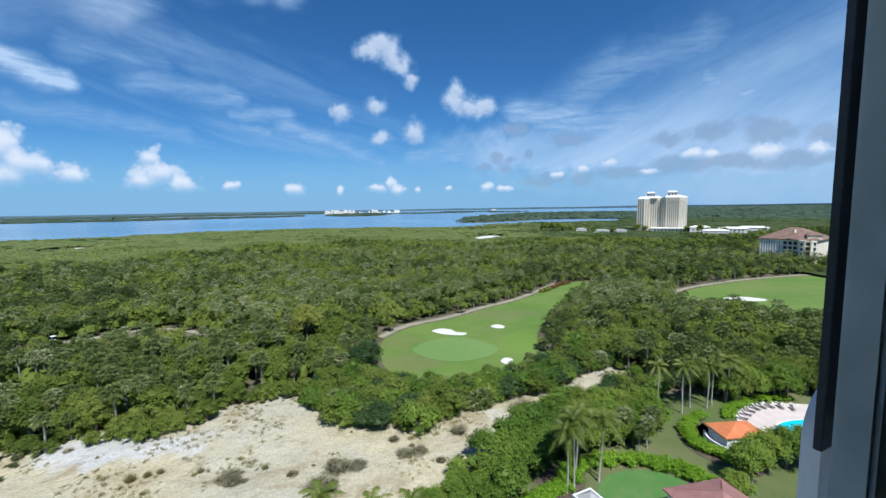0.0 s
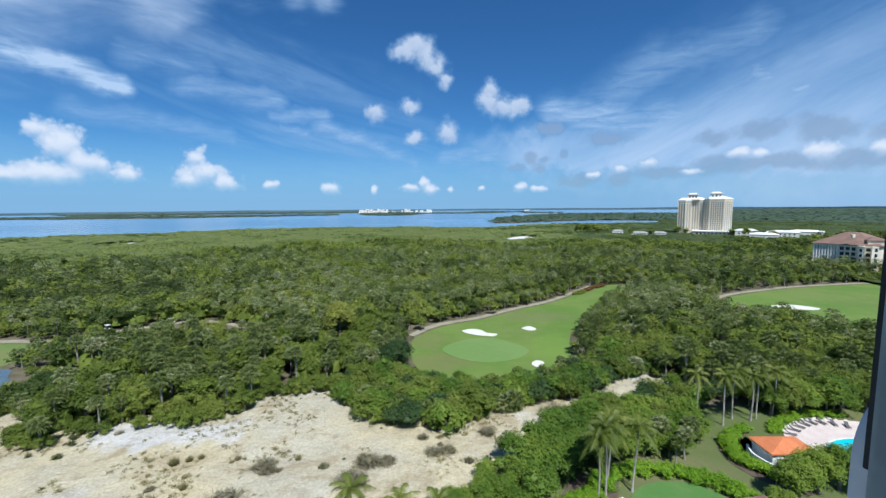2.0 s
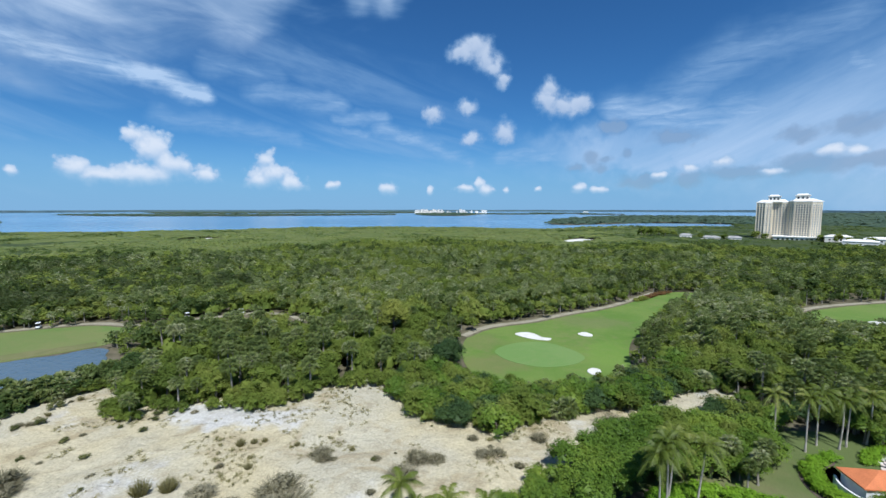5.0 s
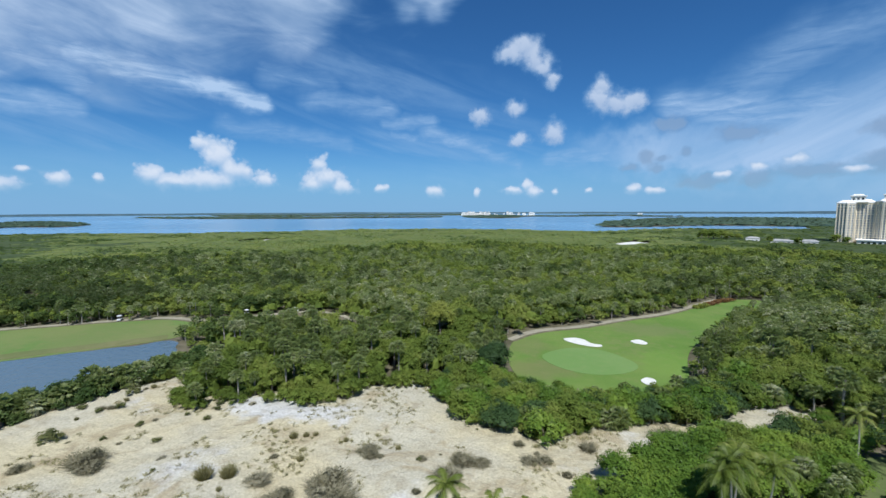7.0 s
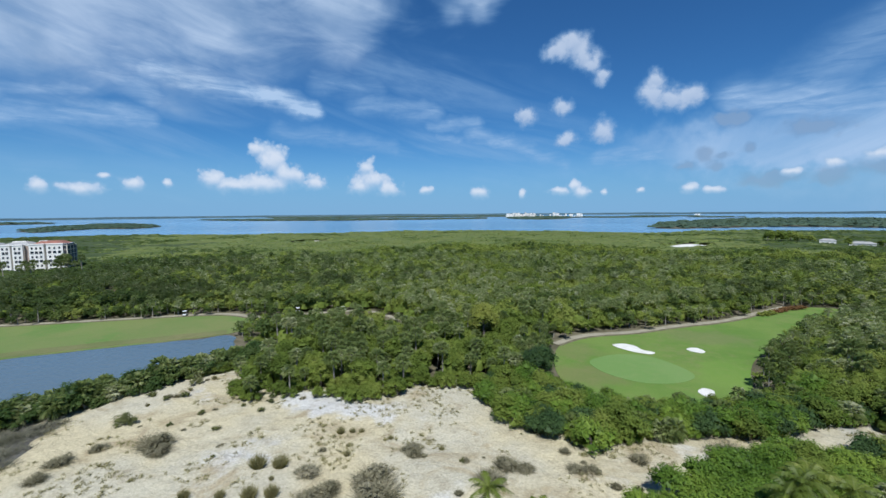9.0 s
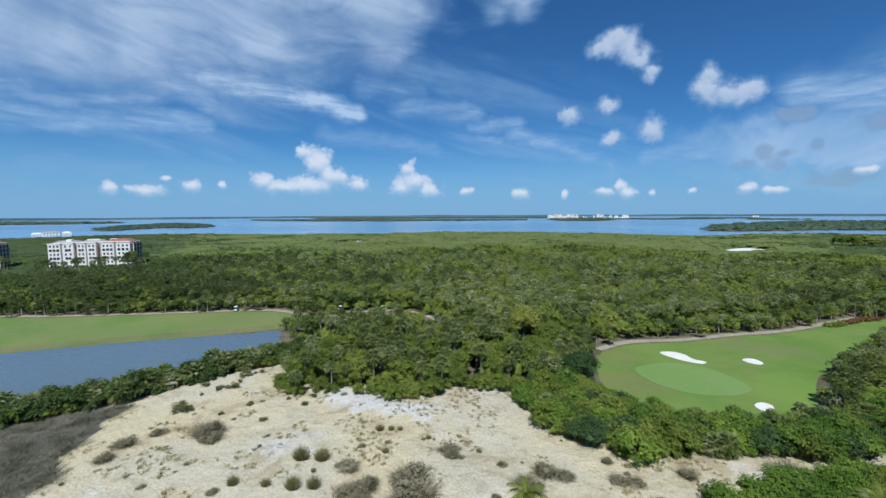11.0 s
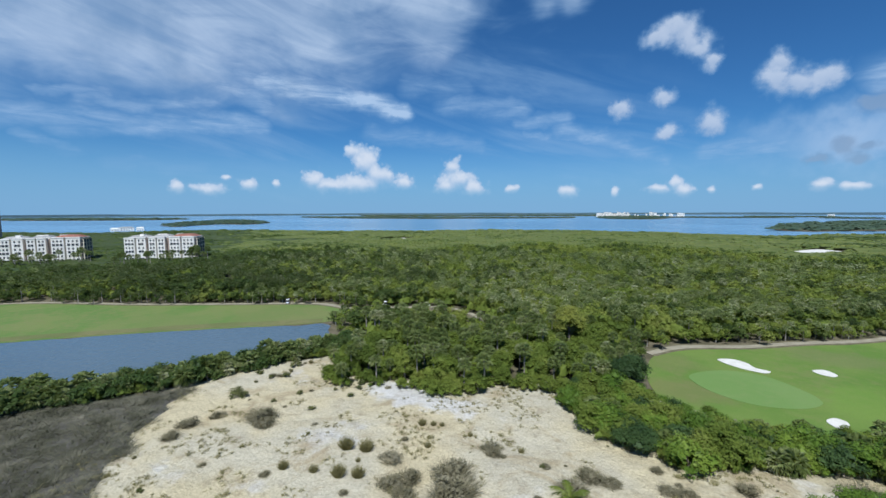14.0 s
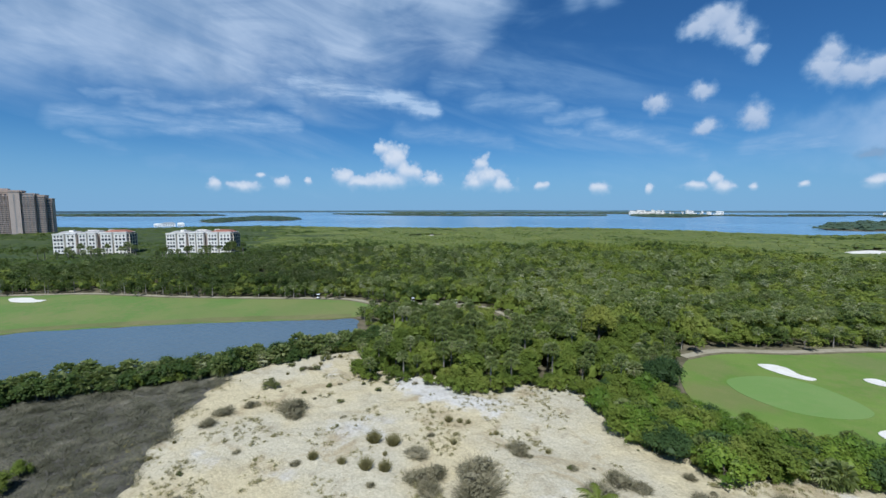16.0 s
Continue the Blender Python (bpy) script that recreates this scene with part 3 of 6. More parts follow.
for pts, what in ((((-4, 131), (-1, 133), (2, 132), (4, 129), (7, 128), (6, 126), (3, 126), (0, 127), (-3, 129)), "long winding white sand bunker"),
                  (((15.5, 135), (18, 137), (20, 134.5), (19, 132.5), (16.5, 133)), "small white sand bunker"), (((14.4, 103.4), (15.8, 105.8), (17.6, 105), (17.2, 101.6), (15.6, 101.2)), "white sand bunker behind the trees"),
                  (((115, 169), (121, 172), (127, 172), (132, 167), (128, 164), (119, 166)), "long white bunker on the fairway"),
                  (((-265, 16), (-260, 22), (-253, 23), (-248, 26), (-246, 22), (-254, 16)), "white sand bunker on the far fairway")):
    sheet("bunker", rounded(pts, 6), 0.24, 0.08, M_BUNKER, what, "bunker")
for line, what in ((PATH_1, "sandy path along the fairway's edge"), (PATH_2, "pale sandy path beside the fairway"), (PATH_3, "pale path along the far side of the fairway")):
    strip("path_verge", line[line[:, 0] < -129] if line is PATH_3 else line, 4.5, 0.16, M_VERGE, "strip of trodden earth and litter beside the path", "verge")
    strip("path", line, 2.4, 0.2, M_PATH, what, "path")

bank_line = open_curve(((-199, 2), (-186, 24), (-168, 47), (-149, 69), (-134, 84), (-124, 95)), 8)
strip("pond_bank", bank_line, 5.5, 0.19, M_ROUGH, "dry unmown grass along the pond's far bank", "grass")
for o_ in FLATS:
    sheet("salt_flat", o_, 0.4, 0.3, M_BUNKER, "pale bare salt flat among the mangroves", "ground")


def rough_sand():
    """The sand, heaved up in low mounds."""
    step = 0.8
    xs, ys = np.arange(-108, 48, step), np.arange(-12, 102, step)
    gx, gy = np.meshgrid(xs, ys, indexing="ij")
    far = away(SAND, gx, gy) * np.where(inside(SAND, gx, gy), 1, -1)
    far = np.minimum(far, away(BRUSH, gx, gy) * np.where(inside(BRUSH, gx, gy), -1, 1) + 1.0)
    z = np.array([0.55 * noise.fractal((x / 16, y / 16, 0.0), 1.0, 2.0, 3) + 0.16 * noise.fractal((x / 2.6, y / 2.6, 5.0), 0.8, 2.0, 4) for x, y in zip(gx.ravel(), gy.ravel())]).reshape(gx.shape)
    z = (0.45 + z) * np.clip(far / 4, 0, 1) + 0.04
    keep = far > -5.0
    idx = -np.ones(gx.shape, int)
    idx[keep] = np.arange(keep.sum())
    quad = np.stack([idx[:-1, :-1], idx[1:, :-1], idx[1:, 1:], idx[:-1, 1:]], -1).reshape(-1, 4)
    quad = quad[(quad >= 0).all(1)]
    me = tri_mesh("sand", np.stack([gx[keep], gy[keep], z[keep]], 1), np.concatenate([quad[:, [0, 1, 2]], quad[:, [0, 2, 3]]]), M_SAND, True)
    tagged(new("sand", me), "bare pale sand in low mounds, with ochre stains", "sand", kind="structure")
    return xs, ys, z


SAND_X, SAND_Y, SAND_Z = rough_sand()


# ---- vegetation ----
def unit(v):
    return v / np.maximum(np.linalg.norm(v, axis=-1, keepdims=True), 1e-9)


def leaf_cards(rng, at, facing, length, width=0.62):
    """Sprays of leaves, two small pointed leaves where one would be."""
    at, facing = np.repeat(at, 2, 0) + rng.normal(size=(2 * len(at), 3)) * length * 0.42, np.repeat(facing, 2, 0)
    n = len(at)
    facing = unit(facing + 0.35 * rng.normal(size=(n, 3)))
    side = unit(np.cross(facing, rng.normal(size=(n, 3))))
    along = np.cross(facing, side)
    ln = (length * rng.uniform(0.65, 1.35, n))[:, None]
    ln *= 0.95
    v = np.stack([at - along * ln / 2 - side * ln * width / 2, at - along * ln / 2.6 + side * ln * width / 2, at + along * ln / 1.8], 1)
    return v.reshape(-1, 3), np.arange(n)[:, None] * 3 + [0, 1, 2]


OCTA = np.array([(1, 0, 0), (-1, 0, 0), (0, 1, 0), (0, -1, 0), (0, 0, 1), (0, 0, -1)], float)
OCTA_T = np.array([(0, 2, 4), (2, 1, 4), (1, 3, 4), (3, 0, 4), (2, 0, 5), (1, 2, 5), (3, 1, 5), (0, 3, 5)])


def joined(pieces):
    vs, ts, off = [], [], 0
    for v, t in pieces:
        vs.append(v)
        ts.append(t + off)
        off += len(v)
    return np.concatenate(vs), np.concatenate(ts)


def crown_shape(rng, clumps, per, radius, bottom, top, leaf, spread=0.42, core=True):
    """An uneven crown: clumps of leaves round a hidden core, with gaps between."""
    mid, half = (bottom + top) / 2, (top - bottom) / 2
    u = unit(rng.normal(size=(clumps, 3)))
    u[:, 2] = np.where(u[:, 2] < -0.35, -u[:, 2], u[:, 2])
    c = u * np.array([radius, radius, half]) * rng.uniform(0.45, 0.82, (clumps, 1)) + [0, 0, mid]
    r = radius * spread * rng.uniform(0.7, 1.25, clumps)
    pieces = []
    for ci, ri in zip(c, r):
        d = unit(rng.normal(size=(per, 3)) + [0, 0, 0.45])
        out = unit(ci - [0, 0, mid - half * 0.3])
        d = unit(d + 0.6 * out)
        at = ci + d * ri * rng.uniform(0.75, 1.12, (per, 1)) * [1, 1, 0.8]
        pieces.append(leaf_cards(rng, at, d + 0.42 * rng.normal(size=(per, 3)) + [0, 0, 1.0], leaf))
        if core:
            pieces.append((OCTA * ri * [0.7, 0.7, 0.55] @ np.array(Matrix.Rotation(rng.uniform(0, 6.3), 3, "Z")).T + ci, OCTA_T[:4] if per < 20 else OCTA_T))
    return joined(pieces)


def trunk_shape(rng, height, r0, r1, sides=7, levels=6, bow=0.3, limbs=0, spread=1.6):
    """A tapered, slightly bowed trunk with limbs."""
    def tube(points, radii):
        k = np.arange(sides) * 2 * math.pi / sides
        ring = np.stack([np.cos(k), np.sin(k), np.zeros(sides)], 1)
        v = np.concatenate([p + ring * r for p, r in zip(points, radii)])
        t = []
        for a in range(len(points) - 1):
            for s in range(sides):
                q = (s + 1) % sides
                t += [(a * sides + s, a * sides + q, (a + 1) * sides + q), (a * sides + s, (a + 1) * sides + q, (a + 1) * sides + s)]
        return v, np.array(t)
    f = np.linspace(0, 1, levels)
    lean, way = rng.uniform(-bow, bow, 2), rng.uniform(0, 6.3)
    pts = np.stack([lean[0] * f + bow * 0.5 * np.sin(f * 3 + way) * f, lean[1] * f + bow * 0.5 * np.cos(f * 3 + way) * f, height * f], 1)
    rad = r0 + (r1 - r0) * f
    rad[0] *= 1.35
    pieces = [tube(pts, rad)]
    for k in range(limbs):
        a, h = rng.uniform(0, 6.3), rng.uniform(0.45, 0.85)
        base = np.array([np.interp(h, f, pts[:, i]) for i in range(3)])
        tip = base + [math.cos(a) * spread, math.sin(a) * spread, height * rng.uniform(0.2, 0.4)]
        g = np.linspace(0, 1, 4)[:, None]
        pieces.append(tube(base + (tip - base) * g + np.array([0, 0, 0.25]) * np.sin(g * 3), np.linspace(r1 * 0.9, r1 * 0.25, 4)))
    return joined(pieces)


def fan_head(rng, z, fans, blades, reach=1.0):
    """The head of a fan palm: stalks that end in drooping fans."""
    pieces = []
    for k in range(fans):
        a = k * 2.399 + rng.uniform(-0.3, 0.3)
        lift = 1.25 - 2.0 * (k + 0.5) / fans + rng.uniform(-0.15, 0.15)
        d = np.array([math.cos(a) * math.cos(lift), math.sin(a) * math.cos(lift), math.sin(lift)])
        stalk = reach * rng.uniform(0.75, 1.05)
        hub = np.array([0, 0, z]) + d * stalk
        side = unit(np.cross(d, [0, 0, 1.0]))
        upn = np.cross(side, d)
        ang = np.linspace(-1.5, 1.5, blades) + rng.uniform(-0.1, 0.1, blades)
        ln = reach * 0.95 * (1 - 0.22 * (ang / 1.5) ** 2) * rng.uniform(0.85, 1.1, blades)
        dirs = np.cos(ang)[:, None] * d + np.sin(ang)[:, None] * side
        tip = hub + dirs * ln[:, None] - np.array([0, 0, 1.0]) * (0.28 * ln)[:, None] - upn * 0.05
        midp = hub + dirs * (ln * 0.55)[:, None] + upn * 0.06
        w = np.cross(dirs, upn) * 0.085 * reach * (9 / blades) ** 0.6
        v = np.stack([np.repeat(hub[None], blades, 0), midp + w, tip, midp - w], 1).reshape(-1, 3)
        t = np.arange(blades)[:, None] * 4
        pieces.append((v, np.concatenate([t + [0, 1, 2], t + [0, 2, 3]])))
        s = side * 0.035
        pieces.append((np.array([[0, 0, z] - s, [0, 0, z] + s, hub]), np.array([[0, 1, 2]])))
    return joined(pieces)


def frond_crown(rng, z, fronds, leaflets, reach):
    """The crown of a coconut palm: arched fronds with leaflets on both sides."""
    pieces = []
    for k in range(fronds):
        a = k * 2.399 + rng.uniform(-0.25, 0.25)
        lift = 1.2 - 1.75 * (k + 0.5) / fronds
        f = np.linspace(0, 1, leaflets)
        ln = reach * rng.uniform(0.85, 1.1)
        out = np.array([math.cos(a), math.sin(a), 0.0])
        pts = out * (ln * f * math.cos(lift) ** 0.7)[:, None] + np.array([0, 0, 1.0]) * (z + ln * (math.sin(lift) * f - 0.62 * f**2.2))[:, None]
        d = unit(np.gradient(pts, axis=0))
        side = unit(np.cross(d, [0, 0, 1.0]))
        wide = (0.24 * reach * np.sin(np.clip(f * 0.92 + 0.12, 0, 1) * math.pi) ** 0.6)[:, None]
        for sg in (-1, 1):
            tip = pts + (side * sg * 0.85 + d * 0.5) * wide - np.array([0, 0, 1.0]) * wide * rng.uniform(0.35, 0.7, (leaflets, 1))
            v = np.stack([pts - d * 0.07, tip, pts + d * 0.07], 1).reshape(-1, 3)
            pieces.append((v, np.arange(leaflets)[:, None] * 3 + [0, 1, 2]))
        w = side * 0.03
        rib = np.concatenate([pts - w, pts + w])
        i = np.arange(leaflets - 1)
        pieces.append((rib, np.concatenate([np.stack([i, i + 1, i + leaflets], 1), np.stack([i + 1, i + 1 + leaflets, i + leaflets], 1)])))
    return joined(pieces)


def tuft_shape(rng, blades, radius, height, width=0.05):
    """A tussock of dry stems that lean outwards."""
    a, q = rng.uniform(0, 6.3, blades), np.sqrt(rng.uniform(0, 1, blades))
    base = np.stack([np.cos(a) * q * radius * 0.5, np.sin(a) * q * radius * 0.5, np.zeros(blades)], 1)
    b = a + rng.normal(size=blades) * 0.6
    ht = height * rng.uniform(0.5, 1.0, blades) * (1 - 0.35 * q)
    tip = base + np.stack([np.cos(b) * q * radius * 0.75, np.sin(b) * q * radius * 0.75, ht], 1)
    s = np.stack([-np.sin(rng.uniform(0, 6.3, blades)), np.cos(rng.uniform(0, 6.3, blades)), np.zeros(blades)], 1) * width
    v = np.stack([base - s, base + s, tip], 1).reshape(-1, 3)
    return v, np.arange(blades)[:, None] * 3 + [0, 1, 2]


def planted(pieces, name, material, label, category):
    v, t = joined(pieces)
    return tagged(new(name, tri_mesh(name, v, t, material)), label, category, kind="stuff")


def turned(shape, x, y, z, turn, s, sz=None):
    v, t = shape
    c, n = math.cos(turn) * s, math.sin(turn) * s
    out = np.empty_like(v)
    out[:, 0], out[:, 1], out[:, 2] = v[:, 0] * c - v[:, 1] * n + x, v[:, 0] * n + v[:, 1] * c + y, v[:, 2] * (sz or s) + z
    return out, t


class Kind:
    """A kind of tree: a few models at full detail for trees that stand apart, and lighter ones for the woods behind."""
    def __init__(self, name, category, models, mid, far):
        self.name, self.category, self.models, self.mid, self.far = name, category, models, mid, far


def tree_model(name, trunk, crown, bark, leaves, label, category, group):
    root = thing(name, (0, 0, -60), 0, label, category, group)
    for nm, shape, m in (("trunk", trunk, bark), ("crown", crown, leaves)):
        ob = new(nm, tri_mesh(nm, *shape, m, nm == "trunk"))
        ob.parent = root
    return root


RNG = np.random.RandomState(11)


def marsh_clump(rng):
    """A low round-topped mangrove: a few domes of leaf with loose sprays on them."""
    pieces = []
    for _ in range(2):
        c = np.array([*rng.uniform(-1.5, 1.5, 2), rng.uniform(-0.3, 0.5)])
        r, k = rng.uniform(1.4, 2.1), np.arange(6) * math.pi / 3 + rng.uniform(0, 1)
        low = np.stack([np.cos(k) * r, np.sin(k) * r, np.full(6, 1.2)], 1) * rng.uniform(0.85, 1.15, (6, 1))
        mid_ = np.stack([np.cos(k + 0.5) * r * 0.68, np.sin(k + 0.5) * r * 0.68, np.full(6, 2.6)], 1) * rng.uniform(0.88, 1.12, (6, 1))
        v = np.concatenate([low, mid_, [[0, 0, 3.1]]]) + c
        i, j = np.arange(6), (np.arange(6) + 1) % 6
        pieces.append((v, np.concatenate([np.stack([i, j, i + 6], 1), np.stack([j, j + 6, i + 6], 1), np.stack([i + 6, j + 6, np.full(6, 12)], 1)])))
    at = np.concatenate([p[0][6:] for p in pieces])[::3]
    pieces.append(leaf_cards(rng, at, rng.normal(size=at.shape) * 0.4 + [0, 0, 1], 1.3))
    return joined(pieces)



def broad(rng, clumps, per, leaf, radius=2.7, bottom=0.0, top=6.6):
    return crown_shape(rng, clumps, per, radius * rng.uniform(0.9, 1.15), bottom, top * rng.uniform(0.85, 1.12), leaf)


def use(model, x, y, z, turn, s):
    """The first use of a model moves it into place; later ones are copies."""
    m = pose(x, y, z, 0, 0, math.degrees(turn)) @ Matrix.Diagonal((s, s, s, 1))
    if model.get("used"):
        ob = copy_thing(model, pose(x, y, z, 0, 0, math.degrees(turn)))
        ob.scale = (s, s, s)
        return ob
    model["used"] = 1
    model.matrix_world = m
    return model


BROAD_NEAR = [tree_model("broadleaf_tree", trunk_shape(RNG, 4.5, 0.22, 0.1, limbs=4), broad(RNG, 26, 44, 0.29, 2.8, -0.4, 6.3), M_BARK, M_LEAF, "dense green broadleaf tree at the wood's edge", "tree", "trees of the near wood") for _ in range(6)]
SHRUB_NEAR = [tree_model("sea_grape_shrub", trunk_shape(RNG, 2.0, 0.15, 0.07, limbs=4, spread=1.0), broad(RNG, 20, 42, 0.28, 2.4, -0.3, 4.4), M_BARK, m, lab, "shrub", "shrubs along the sand") for m, lab in
              ((M_BRIGHT, "bright green rounded shrub beside the bare sand"), (M_LEAF, "olive green rounded shrub beside the bare sand"), (M_BRIGHT, "bright green rounded shrub beside the bare sand"), (M_DARK, "dark green rounded shrub beside the bare sand"))]
FAN_NEAR = [tree_model("cabbage_palm", trunk_shape(RNG, h, 0.2, 0.16, bow=0.35), fan_head(RNG, h, 30, 9, 1.05), M_PALMBARK, M_FAN, "grey-green cabbage palm with a starry head of fans", "palm", "cabbage palms of the near wood") for h in (4.6, 5.4, 6.0, 6.6, 7.2)]
SHORT_FAN = [tree_model("scrub_palm", trunk_shape(RNG, h, 0.2, 0.16, bow=0.2), fan_head(RNG, h, 30, 10, 1.15), M_PALMBARK, M_FAN, "short cabbage palm among the shrubs", "palm", "short palms among the shrubs") for h in (1.7, 2.1, 2.6)]
SKIRT = [tree_model("edge_shrub", trunk_shape(RNG, 1.6, 0.12, 0.06, limbs=3, spread=1.0), broad(RNG, 14, 36, 0.28, 2.3, -0.6, 3.4), M_BARK, M_LEAF, "low green shrub at the foot of the wood", "shrub", "low shrubs at the wood's foot") for _ in range(3)]
BROAD_MID = [broad(RNG, 14, 11, 0.56) for _ in range(10)]
BROAD_FAR = [broad(RNG, 9, 7, 0.9, 2.7, 0.4) for _ in range(10)]
BROAD_TINY = [broad(RNG, 8, 6, 1.05, 2.7, 0.6) for _ in range(10)]
FAN_STEM = [trunk_shape(RNG, h, 0.2, 0.15, 4, 3, 0.1) for h in (5.6, 6.2, 6.8)]
FAN_MID = [fan_head(RNG, h, 18, 6, 1.05) for h in (5.6, 6.2, 6.8, 7.4)]
FAN_FAR = [fan_head(RNG, h, 12, 4, 1.2) for h in (5.8, 6.4, 7.0)]
MANGROVE = [marsh_clump(RNG) for _ in range(8)]


def wooded(x, y):
    """Where trees stand: everywhere but on sand, grass, water, paths and in the garden."""
    ok = np.ones(np.shape(x), bool)
    for outline, gap in ((SAND, -1.2), (BRUSH, 0.5), (FAIRWAY_1, 1.5), (FAIRWAY_2, 1.5), (FAIRWAY_3, 1.5), (POND, 1.0), (GARDEN, 0.5), (LAGOON, 4.0), (FLATS[0], 2.0), (FLATS[1], 2.0)):
        k = np.flatnonzero(ok)
        ok[k] = np.where(inside(outline, x[k], y[k]), -1, 1) * away(outline, x[k], y[k]) > gap
    for line, gap in ((PATH_1, 1.9), (PATH_2, 1.9), (PATH_3, 1.9), (PATH_3[PATH_3[:, 0] > -129] * 0.95, 6.0)):
        k = np.flatnonzero(ok & (np.hypot(x, y) < 360))
        ok[k] = np.min(np.hypot(x[k, None] - line[:, 0], y[k, None] - line[:, 1]), -1) > gap
    return ok


def scattered(rng, near, far, lo_az, hi_az, step):
    """Points of a shaken grid within a sector of the plan."""
    g = np.arange(-far, far, step)
    x, y = np.meshgrid(g, g)
    x = (x + (np.arange(len(g)) % 2)[:, None] * step / 2).ravel() + rng.uniform(-0.38, 0.38, x.size) * step
    y = y.ravel() + rng.uniform(-0.38, 0.38, y.size) * step
    d, a = np.hypot(x, y), np.degrees(np.arctan2(-x, y))
    k = (d > near) & (d < far) & (a > lo_az) & (a < hi_az)
    return x[k], y[k]


def woods_reach(x, y):
    """How far the tall wood goes before the marsh, by direction."""
    a = np.degrees(np.arctan2(-np.asarray(x), np.asarray(y)))
    n = np.array([noise.noise((t / 5, 0.0, 6.0)) for t in np.ravel(a)]).reshape(np.shape(a))
    return np.interp(a, (-60, -44, -36, -20, -14, -8, 0, 6, 25, 40, 52, 62, 66, 84, 90, 100), (900, 800, 470, 470, 440, 400, 400, 450, 430, 370, 400, 400, 330, 350, 420, 500)) + 40 * n


def shade_share(x, y):
    """The share of darkened trees in the wood, by direction; partly stands in for cloud shade."""
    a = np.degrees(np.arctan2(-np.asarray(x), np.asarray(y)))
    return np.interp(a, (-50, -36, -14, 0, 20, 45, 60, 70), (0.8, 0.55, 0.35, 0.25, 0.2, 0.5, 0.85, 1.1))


def marsh_gloom(x, y):
    """The share of darkened marsh, by direction; shade is put into its colour."""
    a = np.degrees(np.arctan2(-np.asarray(x), np.asarray(y)))
    return np.interp(a, (-30, -16, -4, 50, 62, 70), (0.9, 0.6, 0.12, 0.12, 0.55, 1.0))


